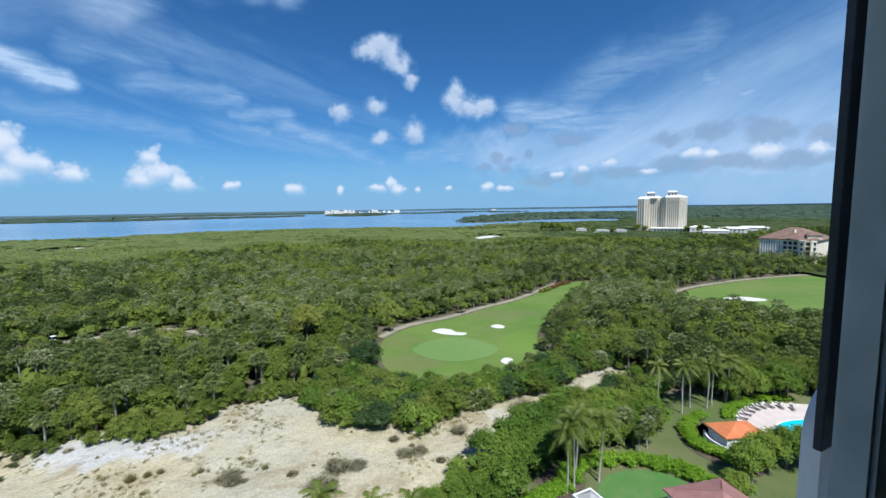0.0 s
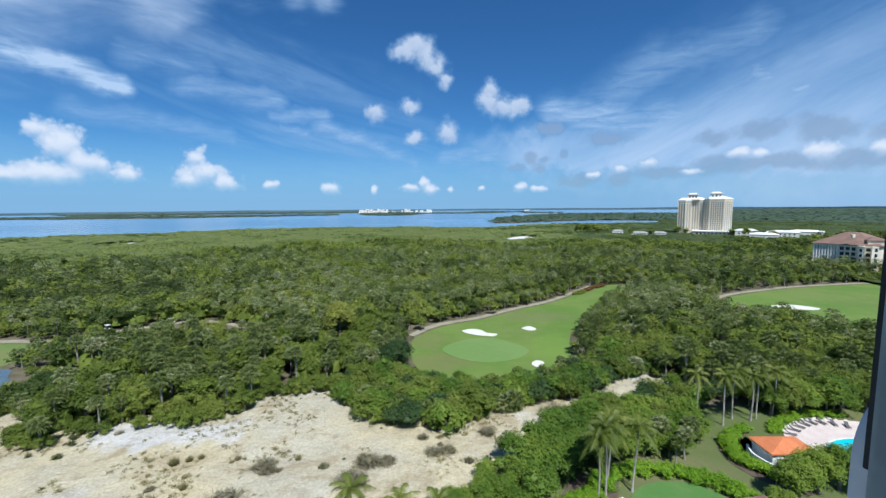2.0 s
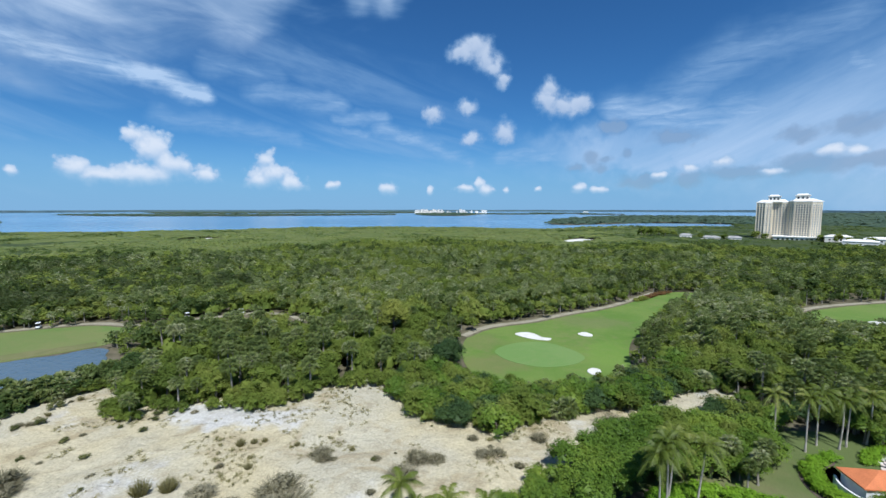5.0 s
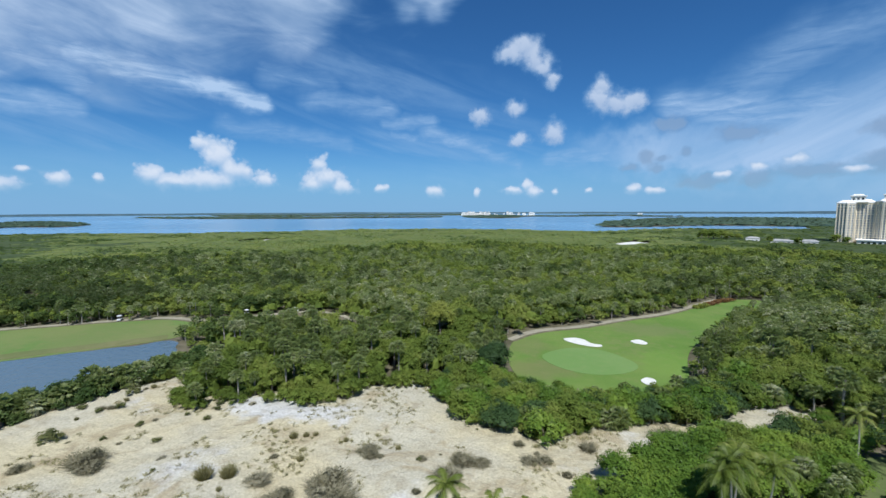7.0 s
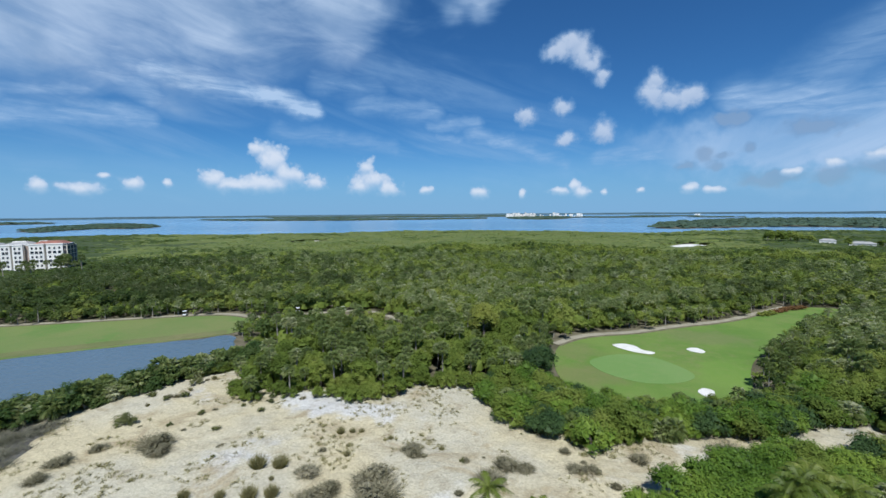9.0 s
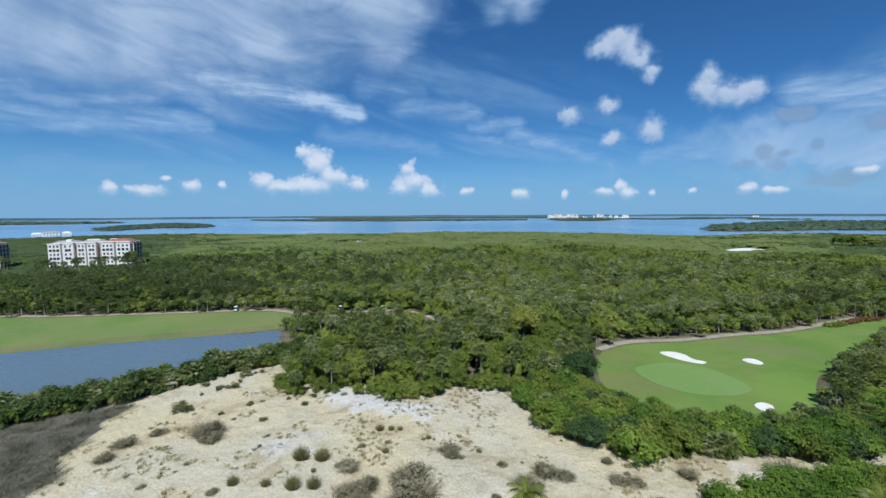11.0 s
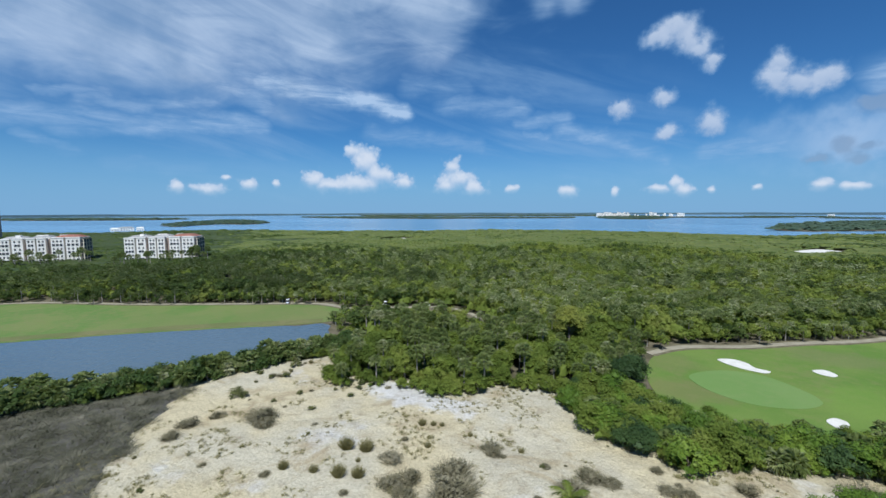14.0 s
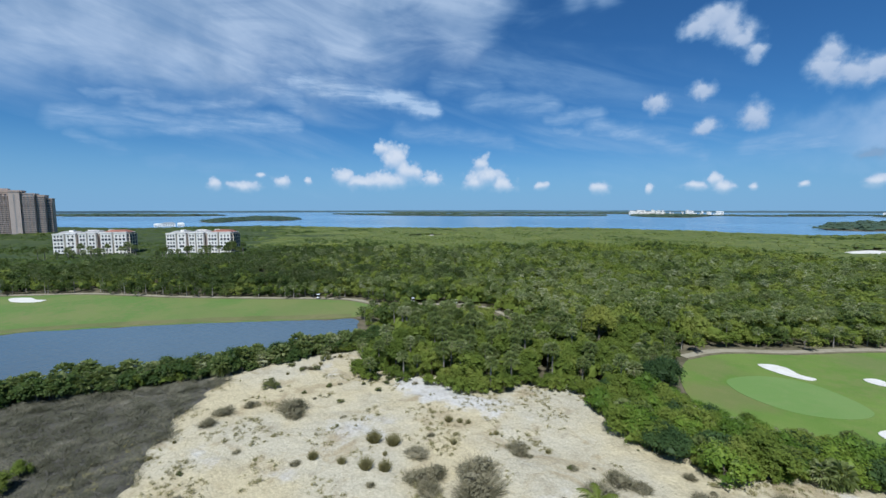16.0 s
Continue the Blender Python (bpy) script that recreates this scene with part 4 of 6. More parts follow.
def grow_woods():
    rng = np.random.RandomState(5)
    x, y = scattered(rng, 55, 235, -54, 100, 3.45)
    x2, y2 = scattered(rng, 235, 345, -54, 100, 4.6)
    x, y = np.r_[x, x2], np.r_[y, y2]
    k = wooded(x, y) & (np.hypot(x, y) < woods_reach(x, y))
    x, y = x[k], y[k]
    shore = np.minimum(np.where(inside(SAND, x, y), -1, 1) * away(SAND, x, y), away(POND, x, y))
    pond = away(POND, x, y)
    edge = np.minimum(shore, away(FAIRWAY_1, x, y))
    grass = np.min([away(o, x, y) for o in (FAIRWAY_1, FAIRWAY_2, FAIRWAY_3)], 0)
    d = np.hypot(x, y)
    stand = np.array([noise.noise((a / 26, b / 26, 2.0)) for a, b in zip(x, y)])
    near_order = np.argsort(d)
    gloom = shade_share(x, y) + 0.5 * stand > rng.uniform(0, 1, len(x))
    count = {"broad": 0, "fan": 0, "shrub": 0, "skirt": 0}
    woods, dark, palms, dark_palms, stems, under = [], [], [], [], [], []
    loop = PATH_3[PATH_3[:, 0] > -129] * 0.88
    single = np.array([(-19.5, 98.0), (-39.5, 116.0)])
    for i in near_order:
        s, turn = rng.uniform(0.78, 1.25) * (1.0 if d[i] < 235 else 1.08), rng.uniform(0, 6.3)
        if np.min(np.hypot(*(single - [x[i], y[i]]).T) - [4.8, 3.8]) < 0:
            continue
        if y[i] < 108 and -24 < x[i] < 40:
            s *= float(np.interp(grass[i], (1.5, 8.0), (0.62, 1.2)))
            if rng.uniform() < 0.3:
                use(SHORT_FAN[rng.randint(3)], x[i], y[i], 0, turn, 0.5 + 0.5 * s)
            else:
                use((SHRUB_NEAR if rng.uniform() < 0.75 else SKIRT + SKIRT[:1])[rng.randint(4)], x[i], y[i], 0, turn, s)
            continue
        if y[i] < 92 and -128 < x[i] < -84:
            if pond[i] > 3.5 and not inside(SAND, x[i], y[i]):
                use(SKIRT[rng.randint(3)], x[i], y[i], 0, turn, s * 0.8)
            continue
        if grass[i] < 12 and d[i] > 110:
            s *= 0.7
        if np.min(np.hypot(loop[:, 0] - x[i], loop[:, 1] - y[i])) < 12:
            s *= 0.8
        if grass[i] < 10 and d[i] > 110:
            for _ in range(2):
                (dark if gloom[i] else woods).append(turned(BROAD_FAR[rng.randint(10)], x[i] + rng.uniform(-2.2, 2.2), y[i] + rng.uniform(-2.2, 2.2), 0, turn, rng.uniform(0.4, 0.72)))
        if grass[i] > 9 and shore[i] > 6 and rng.uniform() < 0.8:
            under.append(turned(MANGROVE[rng.randint(8)], x[i] + rng.uniform(-1.8, 1.8), y[i] + rng.uniform(-1.8, 1.8), 0, turn, rng.uniform(0.75, 1.1), rng.uniform(0.9, 1.35)))
        p_fan = 0.46 + 0.5 * stand[i] + (0.4 if grass[i] < 7 else 0)
        low = 0.6 if shore[i] < 4 else 1.0
        if shore[i] < 5 and count["skirt"] < 40 and d[i] < 130:
            use(SKIRT[rng.randint(3)], x[i], y[i], 0, turn, s * 0.9)
            count["skirt"] += 1
            if rng.uniform() < 0.5:
                continue
        if edge[i] < 7 and x[i] > -30 and d[i] < 100 and count["shrub"] < 60:
            use(SHRUB_NEAR[rng.randint(4)], x[i], y[i], 0, turn, s * 0.95)
            count["shrub"] += 1
        elif rng.uniform() < p_fan:
            if count["fan"] < 280 and d[i] < 190:
                use(FAN_NEAR[rng.randint(5)], x[i], y[i], 0, turn, s)
                count["fan"] += 1
            else:
                kind = rng.randint(3)
                (dark_palms if gloom[i] and d[i] > 200 else palms).append(turned((FAN_MID if d[i] < 240 else FAN_FAR)[kind], x[i], y[i], 0, turn, s))
                if grass[i] < 12:
                    stems.append(turned(FAN_STEM[kind], x[i], y[i], 0, turn, s))
        elif count["broad"] < 225:
            use(BROAD_NEAR[rng.randint(6)], x[i], y[i], 0, turn, s * low)
            count["broad"] += 1
        else:
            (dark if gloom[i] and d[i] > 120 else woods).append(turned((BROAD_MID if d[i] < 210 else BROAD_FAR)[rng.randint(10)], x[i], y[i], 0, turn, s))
    x, y = scattered(rng, 345, 660, -54, 100, 6.4)
    k = wooded(x, y) & (np.hypot(x, y) < woods_reach(x, y))
    for px, py, g in zip(x[k], y[k], shade_share(x[k], y[k])):
        up = 1.5 if px > 0.6 * py and px * px + py * py > 450 ** 2 else 1.0
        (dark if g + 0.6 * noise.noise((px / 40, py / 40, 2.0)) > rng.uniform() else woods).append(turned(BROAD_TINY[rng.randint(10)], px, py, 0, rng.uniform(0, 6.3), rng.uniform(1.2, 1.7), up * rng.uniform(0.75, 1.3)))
    x, y = scattered(rng, 60, 125, -40, 30, 2.9)
    grass = np.where(inside(FAIRWAY_1, x, y), -1, 1) * away(FAIRWAY_1, x, y)
    k = (y < 106) & (x > -24) & (x < 40) & (grass > 0.6) & ~inside(GARDEN, x, y) & (np.where(inside(SAND, x, y), -1, 1) * away(SAND, x, y) > -0.5)
    for px, py, pg in zip(x[k], y[k], grass[k]):
        if math.hypot(px + 19.5, py - 98) > 4.6:
            use((SHRUB_NEAR if rng.uniform() < 0.7 else SKIRT + SKIRT[:1])[rng.randint(4)], px, py, 0, rng.uniform(0, 6.3), rng.uniform(0.5, 1.3) * float(np.interp(pg, (0.6, 8.0), (0.45, 1.0))))
    ring_ = SAND[::2]
    ok = (np.hypot(ring_[:, 0], ring_[:, 1]) > 55) & ~inside(BRUSH, ring_[:, 0], ring_[:, 1]) & ~inside(GARDEN, ring_[:, 0], ring_[:, 1]) & (ring_[:, 0] > -94)
    out_ = unit(ring_ - (ring_.mean(0) * [1, 0.35]))
    for p, o in zip(ring_[ok], out_[ok]):
        q = p + o * rng.uniform(0.4, 2.4)
        use((SKIRT if q[0] < -24 else SHRUB_NEAR)[rng.randint(3)], q[0], q[1], 0, rng.uniform(0, 6.3), rng.uniform(0.55, 1.0) * (1.0 if q[0] < -24 else 0.75))
    planted(under, "undergrowth", M_LEAF, "green undergrowth between the trees of the wood", "woods")
    planted(woods, "woodland", M_LEAF, "dense green woodland that runs to the marsh", "woods")
    planted(dark, "dark_woodland", M_WOOD_SHADE, "dark green woodland, cloud shade partly put into its leaf colour", "woods")
    planted(stems, "palm_stems", M_PALMBARK, "pale palm stems along the fairways", "woods")
    planted(dark_palms, "dark_palm_woodland", M_FAN_SHADE, "cabbage palms behind the fairways, shade put into their leaf colour", "woods")
    planted(palms, "palm_woodland", M_FAN, "grey-green cabbage palms all through the woodland", "woods")


def grow_mangroves():
    rng = np.random.RandomState(6)
    out, dusky = [], []
    for near, far, step, s0 in ((290, 560, 6.4, 1.35), (560, 1250, 12.5, 2.6)):
        x, y = scattered(rng, near, far, -54, 100, step)
        k = wooded(x, y) & (np.hypot(x, y) > woods_reach(x, y) - 8)
        for px, py in zip(x[k], y[k]):
            h = 0.72 + 0.4 * noise.noise((px / 70, py / 70, 4.0)) + 0.7 * max(0, 1 - (math.hypot(px, py) - 290) / 110)
            tint_ = float(marsh_gloom(px, py)) + 0.7 * noise.noise((px / 90, py / 55, 9.0))
            (dusky if tint_ > rng.uniform(0.2, 0.6) else out).append(turned(MANGROVE[rng.randint(8)], px, py, 0, rng.uniform(0, 6.3), s0 * rng.uniform(0.85, 1.2), h * rng.uniform(0.8, 1.2)))
    planted(dusky, "dark_mangroves", M_WOOD_SHADE, "dark green mangrove patches, shade partly put into their leaf colour", "mangroves")
    planted(out, "mangrove_marsh", M_MANGROVE, "low yellow-green mangroves that stretch to the lagoon", "mangroves")


M_MARSH = grass_material("marsh_leaves", (0.09, 0.12, 0.026), (0.138, 0.16, 0.038), (0.11, 0.115, 0.037))
# Darkened copy of M_MARSH; shade over the outer sectors is put into the colour.
M_MARSH_SHADE = grass_material("shaded_marsh_leaves", (0.04, 0.062, 0.017), (0.06, 0.08, 0.022), (0.055, 0.065, 0.022))


def marsh_floor():
    """The low green mat of the marsh, from the wood to the lagoon."""
    step = 14.0
    g = np.arange(-1300, 1301, step)
    x, y = np.meshgrid(g, g, indexing="ij")
    d, a = np.hypot(x, y), np.degrees(np.arctan2(-x, y))
    keep = (d > 290) & (d < 1300) & (a > -64) & (a < 114)
    keep &= ~inside(LAGOON, x, y) & (away(LAGOON, x, y) > 7)
    for o in FLATS:
        keep &= ~inside(o, x, y) & (away(o, x, y) > 5)
    z = np.array([1.9 + 1.0 * noise.noise((p / 45, q / 45, 7.0)) + 0.5 * noise.noise((p / 15, q / 15, 2.0)) for p, q in zip(x.ravel(), y.ravel())]).reshape(x.shape)
    idx = -np.ones(x.shape, int)
    idx[keep] = np.arange(keep.sum())
    quad = np.stack([idx[:-1, :-1], idx[1:, :-1], idx[1:, 1:], idx[:-1, 1:]], -1).reshape(-1, 4)
    quad = quad[(quad >= 0).all(1)]
    me = tri_mesh("marsh_ground", np.stack([x[keep], y[keep], z[keep]], 1), np.concatenate([quad[:, [0, 1, 2]], quad[:, [0, 2, 3]]]), M_MARSH, True)
    me.materials.append(M_MARSH_SHADE)
    mid_x, mid_y = (x[keep][quad[:, 0]] + x[keep][quad[:, 2]]) / 2, (y[keep][quad[:, 0]] + y[keep][quad[:, 2]]) / 2
    deep = marsh_gloom(mid_x, mid_y) + 0.5 * np.array([noise.noise((p / 60, q / 60, 3.0)) for p, q in zip(mid_x, mid_y)]) > 0.5
    me.polygons.foreach_set("material_index", np.concatenate([deep, deep]).astype(np.int32))
    tagged(new("marsh_ground", me), "green mat of low marsh plants", "marsh", kind="structure")


grow_woods()
grow_mangroves()
marsh_floor()


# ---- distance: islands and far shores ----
# Blue-green of the last shore, with haze painted into it.
M_HAZE_SHORE = plain("hazy_far_shore", (0.10, 0.155, 0.17), (0.13, 0.18, 0.19), 0.004, 0.95, 6, 0.0, 0.1, 0.0)
M_WHITEWALL = plain("white_render", (0.84, 0.81, 0.74), (0.79, 0.76, 0.69), 0.25, 0.85, 9, 0.15, 0.02)
M_CREAM = plain("cream_render", (0.78, 0.7, 0.54), (0.72, 0.645, 0.5), 0.2, 0.85, 9, 0.15, 0.02)
M_BEIGE = plain("beige_render", (0.6, 0.53, 0.45), (0.55, 0.48, 0.41), 0.2, 0.85, 9, 0.15, 0.02)
M_TAN = plain("tan_render", (0.46, 0.36, 0.29), (0.4, 0.32, 0.26), 0.2, 0.85, 9, 0.15, 0.02)
M_ROSE = plain("rose_tan_render", (0.42, 0.34, 0.29), (0.37, 0.3, 0.26), 0.2, 0.85, 9, 0.15, 0.02)
M_PINK = plain("pale_rose_render", (0.53, 0.44, 0.38), (0.48, 0.4, 0.34), 0.2, 0.85, 9, 0.15, 0.02)
M_REDROOF = plain("red_roof_tiles", (0.3, 0.13, 0.085), (0.24, 0.11, 0.08), 0.3, 0.8, 12, 0.5, 0.08)
M_BROWNROOF = plain("brown_roof_tiles", (0.235, 0.15, 0.112), (0.19, 0.12, 0.092), 0.3, 0.8, 12, 0.5, 0.08)
M_GREYROOF = plain("grey_flat_roof", (0.36, 0.35, 0.33), (0.28, 0.28, 0.27), 0.3, 0.9, 9, 0.2, 0.02)
M_PINKROOF = plain("pink_brown_roof", (0.34, 0.17, 0.14), (0.28, 0.14, 0.12), 0.6, 0.75, 10, 0.4, 0.04)
M_ORANGEROOF = plain("orange_roof_tiles", (0.6, 0.2, 0.075), (0.52, 0.17, 0.065), 0.5, 0.75, 14, 0.5, 0.04)
M_GLASS = plain("dark_window_glass", (0.02, 0.03, 0.04), (0.035, 0.045, 0.055), 0.3, 0.12, 3, 0.0, 0.01, 0.5)
M_FARGLASS = plain("grey_window_glass", (0.2, 0.23, 0.25), (0.27, 0.3, 0.32), 0.3, 0.15, 3, 0.0, 0.01, 0.5)
M_SCREEN = plain("dark_porch_screen", (0.03, 0.035, 0.045), (0.05, 0.05, 0.06), 0.4, 0.6, 3, 0.1, 0.01)


def island(points, height, seed, label, step=16.0):
    """A mangrove island: a low bank with a crown of bushes."""
    outline = ragged(rounded(points, 8), 22.0, seed, 90.0)
    rng = np.random.RandomState(int(seed))
    lo, hi = outline.min(0), outline.max(0)
    g = np.stack(np.meshgrid(np.arange(lo[0], hi[0], step), np.arange(lo[1], hi[1], step)), -1).reshape(-1, 2)
    g = g + rng.uniform(-0.4, 0.4, g.shape) * step
    g = g[inside(outline, g[:, 0], g[:, 1])]
    bank = sheet("mangrove_island", outline, 1.2, 1.0, M_FLOOR, label, "island")
    s = step / 4.2
    v, t = joined([turned(MANGROVE[rng.randint(8)], x, y, 0.5, rng.uniform(0, 6.3), s * rng.uniform(0.9, 1.25), height / 3.6 * rng.uniform(0.7, 1.2)) for x, y in g])
    bushes = new("mangroves", tri_mesh("mangroves", v, t, M_HAZE_LEAF))
    bushes.parent = bank
    return tagged(bushes, kind="stuff")


island(((44, 1116), (89, 1010), (168, 1070), (322, 1190), (476, 1160), (587, 1290), (905, 1948), (748, 2144), (444, 2081), (171, 1640)), 7, 21, "long mangrove peninsula reaching into the lagoon", 28)
island(((-3095, 2912), (-2667, 3105), (-2000, 3404), (-1117, 3691), (-900, 3200), (-1400, 2960), (-2000, 2760), (-2500, 2500)), 8, 22, "far mangrove island across the lagoon", 62)
island(((-700, 2500), (-848, 3414), (-487, 3042), (-335, 2651), (-335, 2102), (-496, 2096)), 7, 23, "mangrove island in front of the distant town", 42)
island(((-2612, 1903), (-1950, 1640), (-1500, 1700), (-1200, 1860), (-800, 2200), (-830, 2360), (-1300, 2250)), 7, 24, "broad mangrove island in the lagoon", 46)
island(((-1252, 466), (-1600, 640), (-1979, 1008), (-1428, 860), (-1274, 706), (-1371, 640)), 6, 25, "narrow mangrove spit in the lagoon", 18)
island(((-2978, 387), (-2452, 714), (-2521, 1047), (-3291, 900), (-3591, 559)), 8, 26, "low mangrove island far out", 54)
for px, py, r in ((-335, 2651, 60), (-238, 2785, 45), (-120, 2600, 55), (26, 2754, 90), (202, 3167, 110), (420, 2700, 70)):
    island(((px - 2 * r, py), (px, py + r), (px + 2 * r, py), (px, py - r)), 6, 30 + r, "small mangrove islet in open water", 22)


# Far green dulled towards blue; the air's haze is part of the colour.
M_HAZE_LAND = grass_material("haze_tinted_far_floor", (0.045, 0.075, 0.05), (0.065, 0.098, 0.06), (0.05, 0.07, 0.045))


def far_land():
    """The far land between the woodland's taller clumps, in an even haze-tinted green."""
    step = 55.0
    g = np.arange(-4700, 4701, step)
    x, y = np.meshgrid(g, g, indexing="ij")
    d, a = np.hypot(x, y), np.degrees(np.arctan2(-x, y))
    keep = (d > 1180) & (d < 4650) & (a > -66) & (a < 116)
    keep &= ~inside(LAGOON, x, y) & (away(LAGOON, x, y) > 20)
    z = np.array([2.3 + 0.5 * noise.noise((p / 160, q / 160, 7.0)) for p, q in zip(x.ravel(), y.ravel())]).reshape(x.shape)
    idx = -np.ones(x.shape, int)
    idx[keep] = np.arange(keep.sum())
    quad = np.stack([idx[:-1, :-1], idx[1:, :-1], idx[1:, 1:], idx[:-1, 1:]], -1).reshape(-1, 4)
    quad = quad[(quad >= 0).all(1)]
    me = tri_mesh("far_ground", np.stack([x[keep], y[keep], z[keep]], 1), np.concatenate([quad[:, [0, 1, 2]], quad[:, [0, 2, 3]]]), M_HAZE_LAND, True)
    tagged(new("far_ground", me), "flat land towards the horizon, haze put into its green", "woods", kind="structure")


far_land()


def far_woods():
    rng = np.random.RandomState(8)
    out = []
    for near, far, step, s0, hz in ((1230, 2400, 34, 10.5, 1.5), (2400, 4700, 75, 23.0, 2.0)):
        x, y = scattered(rng, near, far, -62, 112, step)
        k = ~inside(LAGOON, x, y) & (away(LAGOON, x, y) > step / 2)
        for px, py in zip(x[k], y[k]):
            out.append(turned(MANGROVE[rng.randint(8)], px, py, 0, rng.uniform(0, 6.3), s0 * rng.uniform(0.85, 1.2), hz * rng.uniform(0.6, 1.2)))
    planted(out, "far_woodland", M_HAZE_LEAF, "flat green woodland that runs to the horizon", "woods")


far_woods()


def horizon_band():
    """Backdrop for the last land and sea, raised to fit the camera's horizon."""
    bm = bmesh.new()
    for r, base, wave, seed in ((4700, 13, 9, 1.0), (4800, 19, 5, 5.0)):
        prev = None
        for k in range(0, 361):
            a = radians(-80 + k * 0.56)
            h = base + wave * noise.fractal((k / 21, seed, 0), 0.8, 2.0, 4)
            x, y = -r * math.sin(a), r * math.cos(a)
            now = (bm.verts.new((x, y, 0)), bm.verts.new((x, y, h)), bm.verts.new((x * 1.012, y * 1.012, h)))
            if prev:
                bm.faces.new((prev[0], now[0], now[1], prev[1]))
                bm.faces.new((prev[1], now[1], now[2], prev[2]))
            prev = now
    tagged(part("distant_shore_backdrop", bm, M_HAZE_SHORE), "farthest shore line, haze put into its blue-green", "shore", kind="structure")


horizon_band()


# ---- buildings ----
def add_box(bm, x0, x1, y0, y1, z0, z1, mat=0):
    v = [bm.verts.new((x, y, z)) for z in (z0, z1) for x, y in ((x0, y0), (x1, y0), (x1, y1), (x0, y1))]
    for f in ((3, 2, 1, 0), (4, 5, 6, 7), (0, 1, 5, 4), (1, 2, 6, 5), (2, 3, 7, 6), (3, 0, 4, 7)):
        bm.faces.new([v[i] for i in f]).material_index = mat


def box(x0, x1, y0, y1, z0, z1, soft=0.0):
    bm = bmesh.new()
    add_box(bm, x0, x1, y0, y1, z0, z1)
    if soft:
        bmesh.ops.bevel(bm, geom=bm.edges[:], offset=soft, segments=2, affect="EDGES", clamp_overlap=True)
    return bm


def block(foot, z0, z1):
    bm = bmesh.new()
    lo, hi = [bm.verts.new((x, y, z0)) for x, y in foot], [bm.verts.new((x, y, z1)) for x, y in foot]
    bm.faces.new(hi), bm.faces.new(lo[::-1])
    for i in range(len(foot)):
        j = (i + 1) % len(foot)
        bm.faces.new((lo[i], lo[j], hi[j], hi[i]))
    bmesh.ops.recalc_face_normals(bm, faces=bm.faces)
    return bm


def hip(foot, z, over, rise, shrink, thick=0.35):
    """A hipped roof over a footprint: eaves, slopes and a flat or short top."""
    bm = bmesh.new()
    c = np.mean(foot, 0)
    rings = []
    for k, zz in ((1 + over, z), (1 + over, z + thick), (shrink, z + thick + rise)):
        rings.append([bm.verts.new((*(c + (np.array(p) - c) * k), zz)) for p in foot])
    for lo, hi in zip(rings, rings[1:]):
        for i in range(len(foot)):
            j = (i + 1) % len(foot)
            bm.faces.new((lo[i], lo[j], hi[j], hi[i]))
    bm.faces.new(rings[-1]), bm.faces.new(rings[0][::-1])
    bmesh.ops.recalc_face_normals(bm, faces=bm.faces)
    return bm


def window_mesh(w, h, frame_mat, glass=M_GLASS):
    """A window in one piece: a frame that stands proud of the wall, round a set-back pane."""
    bm = bmesh.new()
    b = min(0.16, w * 0.1)
    loops = []
    for grow, y in ((b, 0.02), (b, -0.14), (0.0, -0.14), (0.0, -0.03)):
        loops.append([bm.verts.new((x, y, z)) for x, z in ((-w / 2 - grow, -grow), (w / 2 + grow, -grow), (w / 2 + grow, h + grow), (-w / 2 - grow, h + grow))])
    for lo, hi in zip(loops, loops[1:]):
        for i in range(4):
            bm.faces.new((lo[i], lo[(i + 1) % 4], hi[(i + 1) % 4], hi[i]))
    bm.faces.new(loops[-1]).material_index = 1
    me = bpy.data.meshes.new("window")
    bm.to_mesh(me)
    bm.free()
    me.materials.append(frame_mat)
    me.materials.append(glass)
    return me


def window_rows(parent, a, b, z0, floors, storey, cols, mesh, margin=0.08, name="window"):
    """Windows in rows along a wall from a to b, whose outside lies on the right of that way."""
    a, b = np.array(a, float), np.array(b, float)
    turn = math.atan2(b[1] - a[1], b[0] - a[0])
    for f in range(floors):
        for c in range(cols):
            p = a + (b - a) * (margin + (1 - 2 * margin) * (c + 0.5) / cols)
            ob = new(name, mesh)
            ob.parent = parent
            ob.matrix_local = Matrix.Translation((p[0], p[1], z0 + f * storey)) @ Matrix.Rotation(turn, 4, "Z")


def ring(cx, cy, r, n=8, turn=22.5, sy=1.0):
    return [(cx + r * math.cos(radians(turn + 360 * k / n)), cy + r * sy * math.sin(radians(turn + 360 * k / n))) for k in range(n)]


def facing(az, dist):
    """The place and turn of a thing seen face on at an azimuth to the left of +y."""
    return (-dist * math.sin(radians(az)), dist * math.cos(radians(az)), 0), az


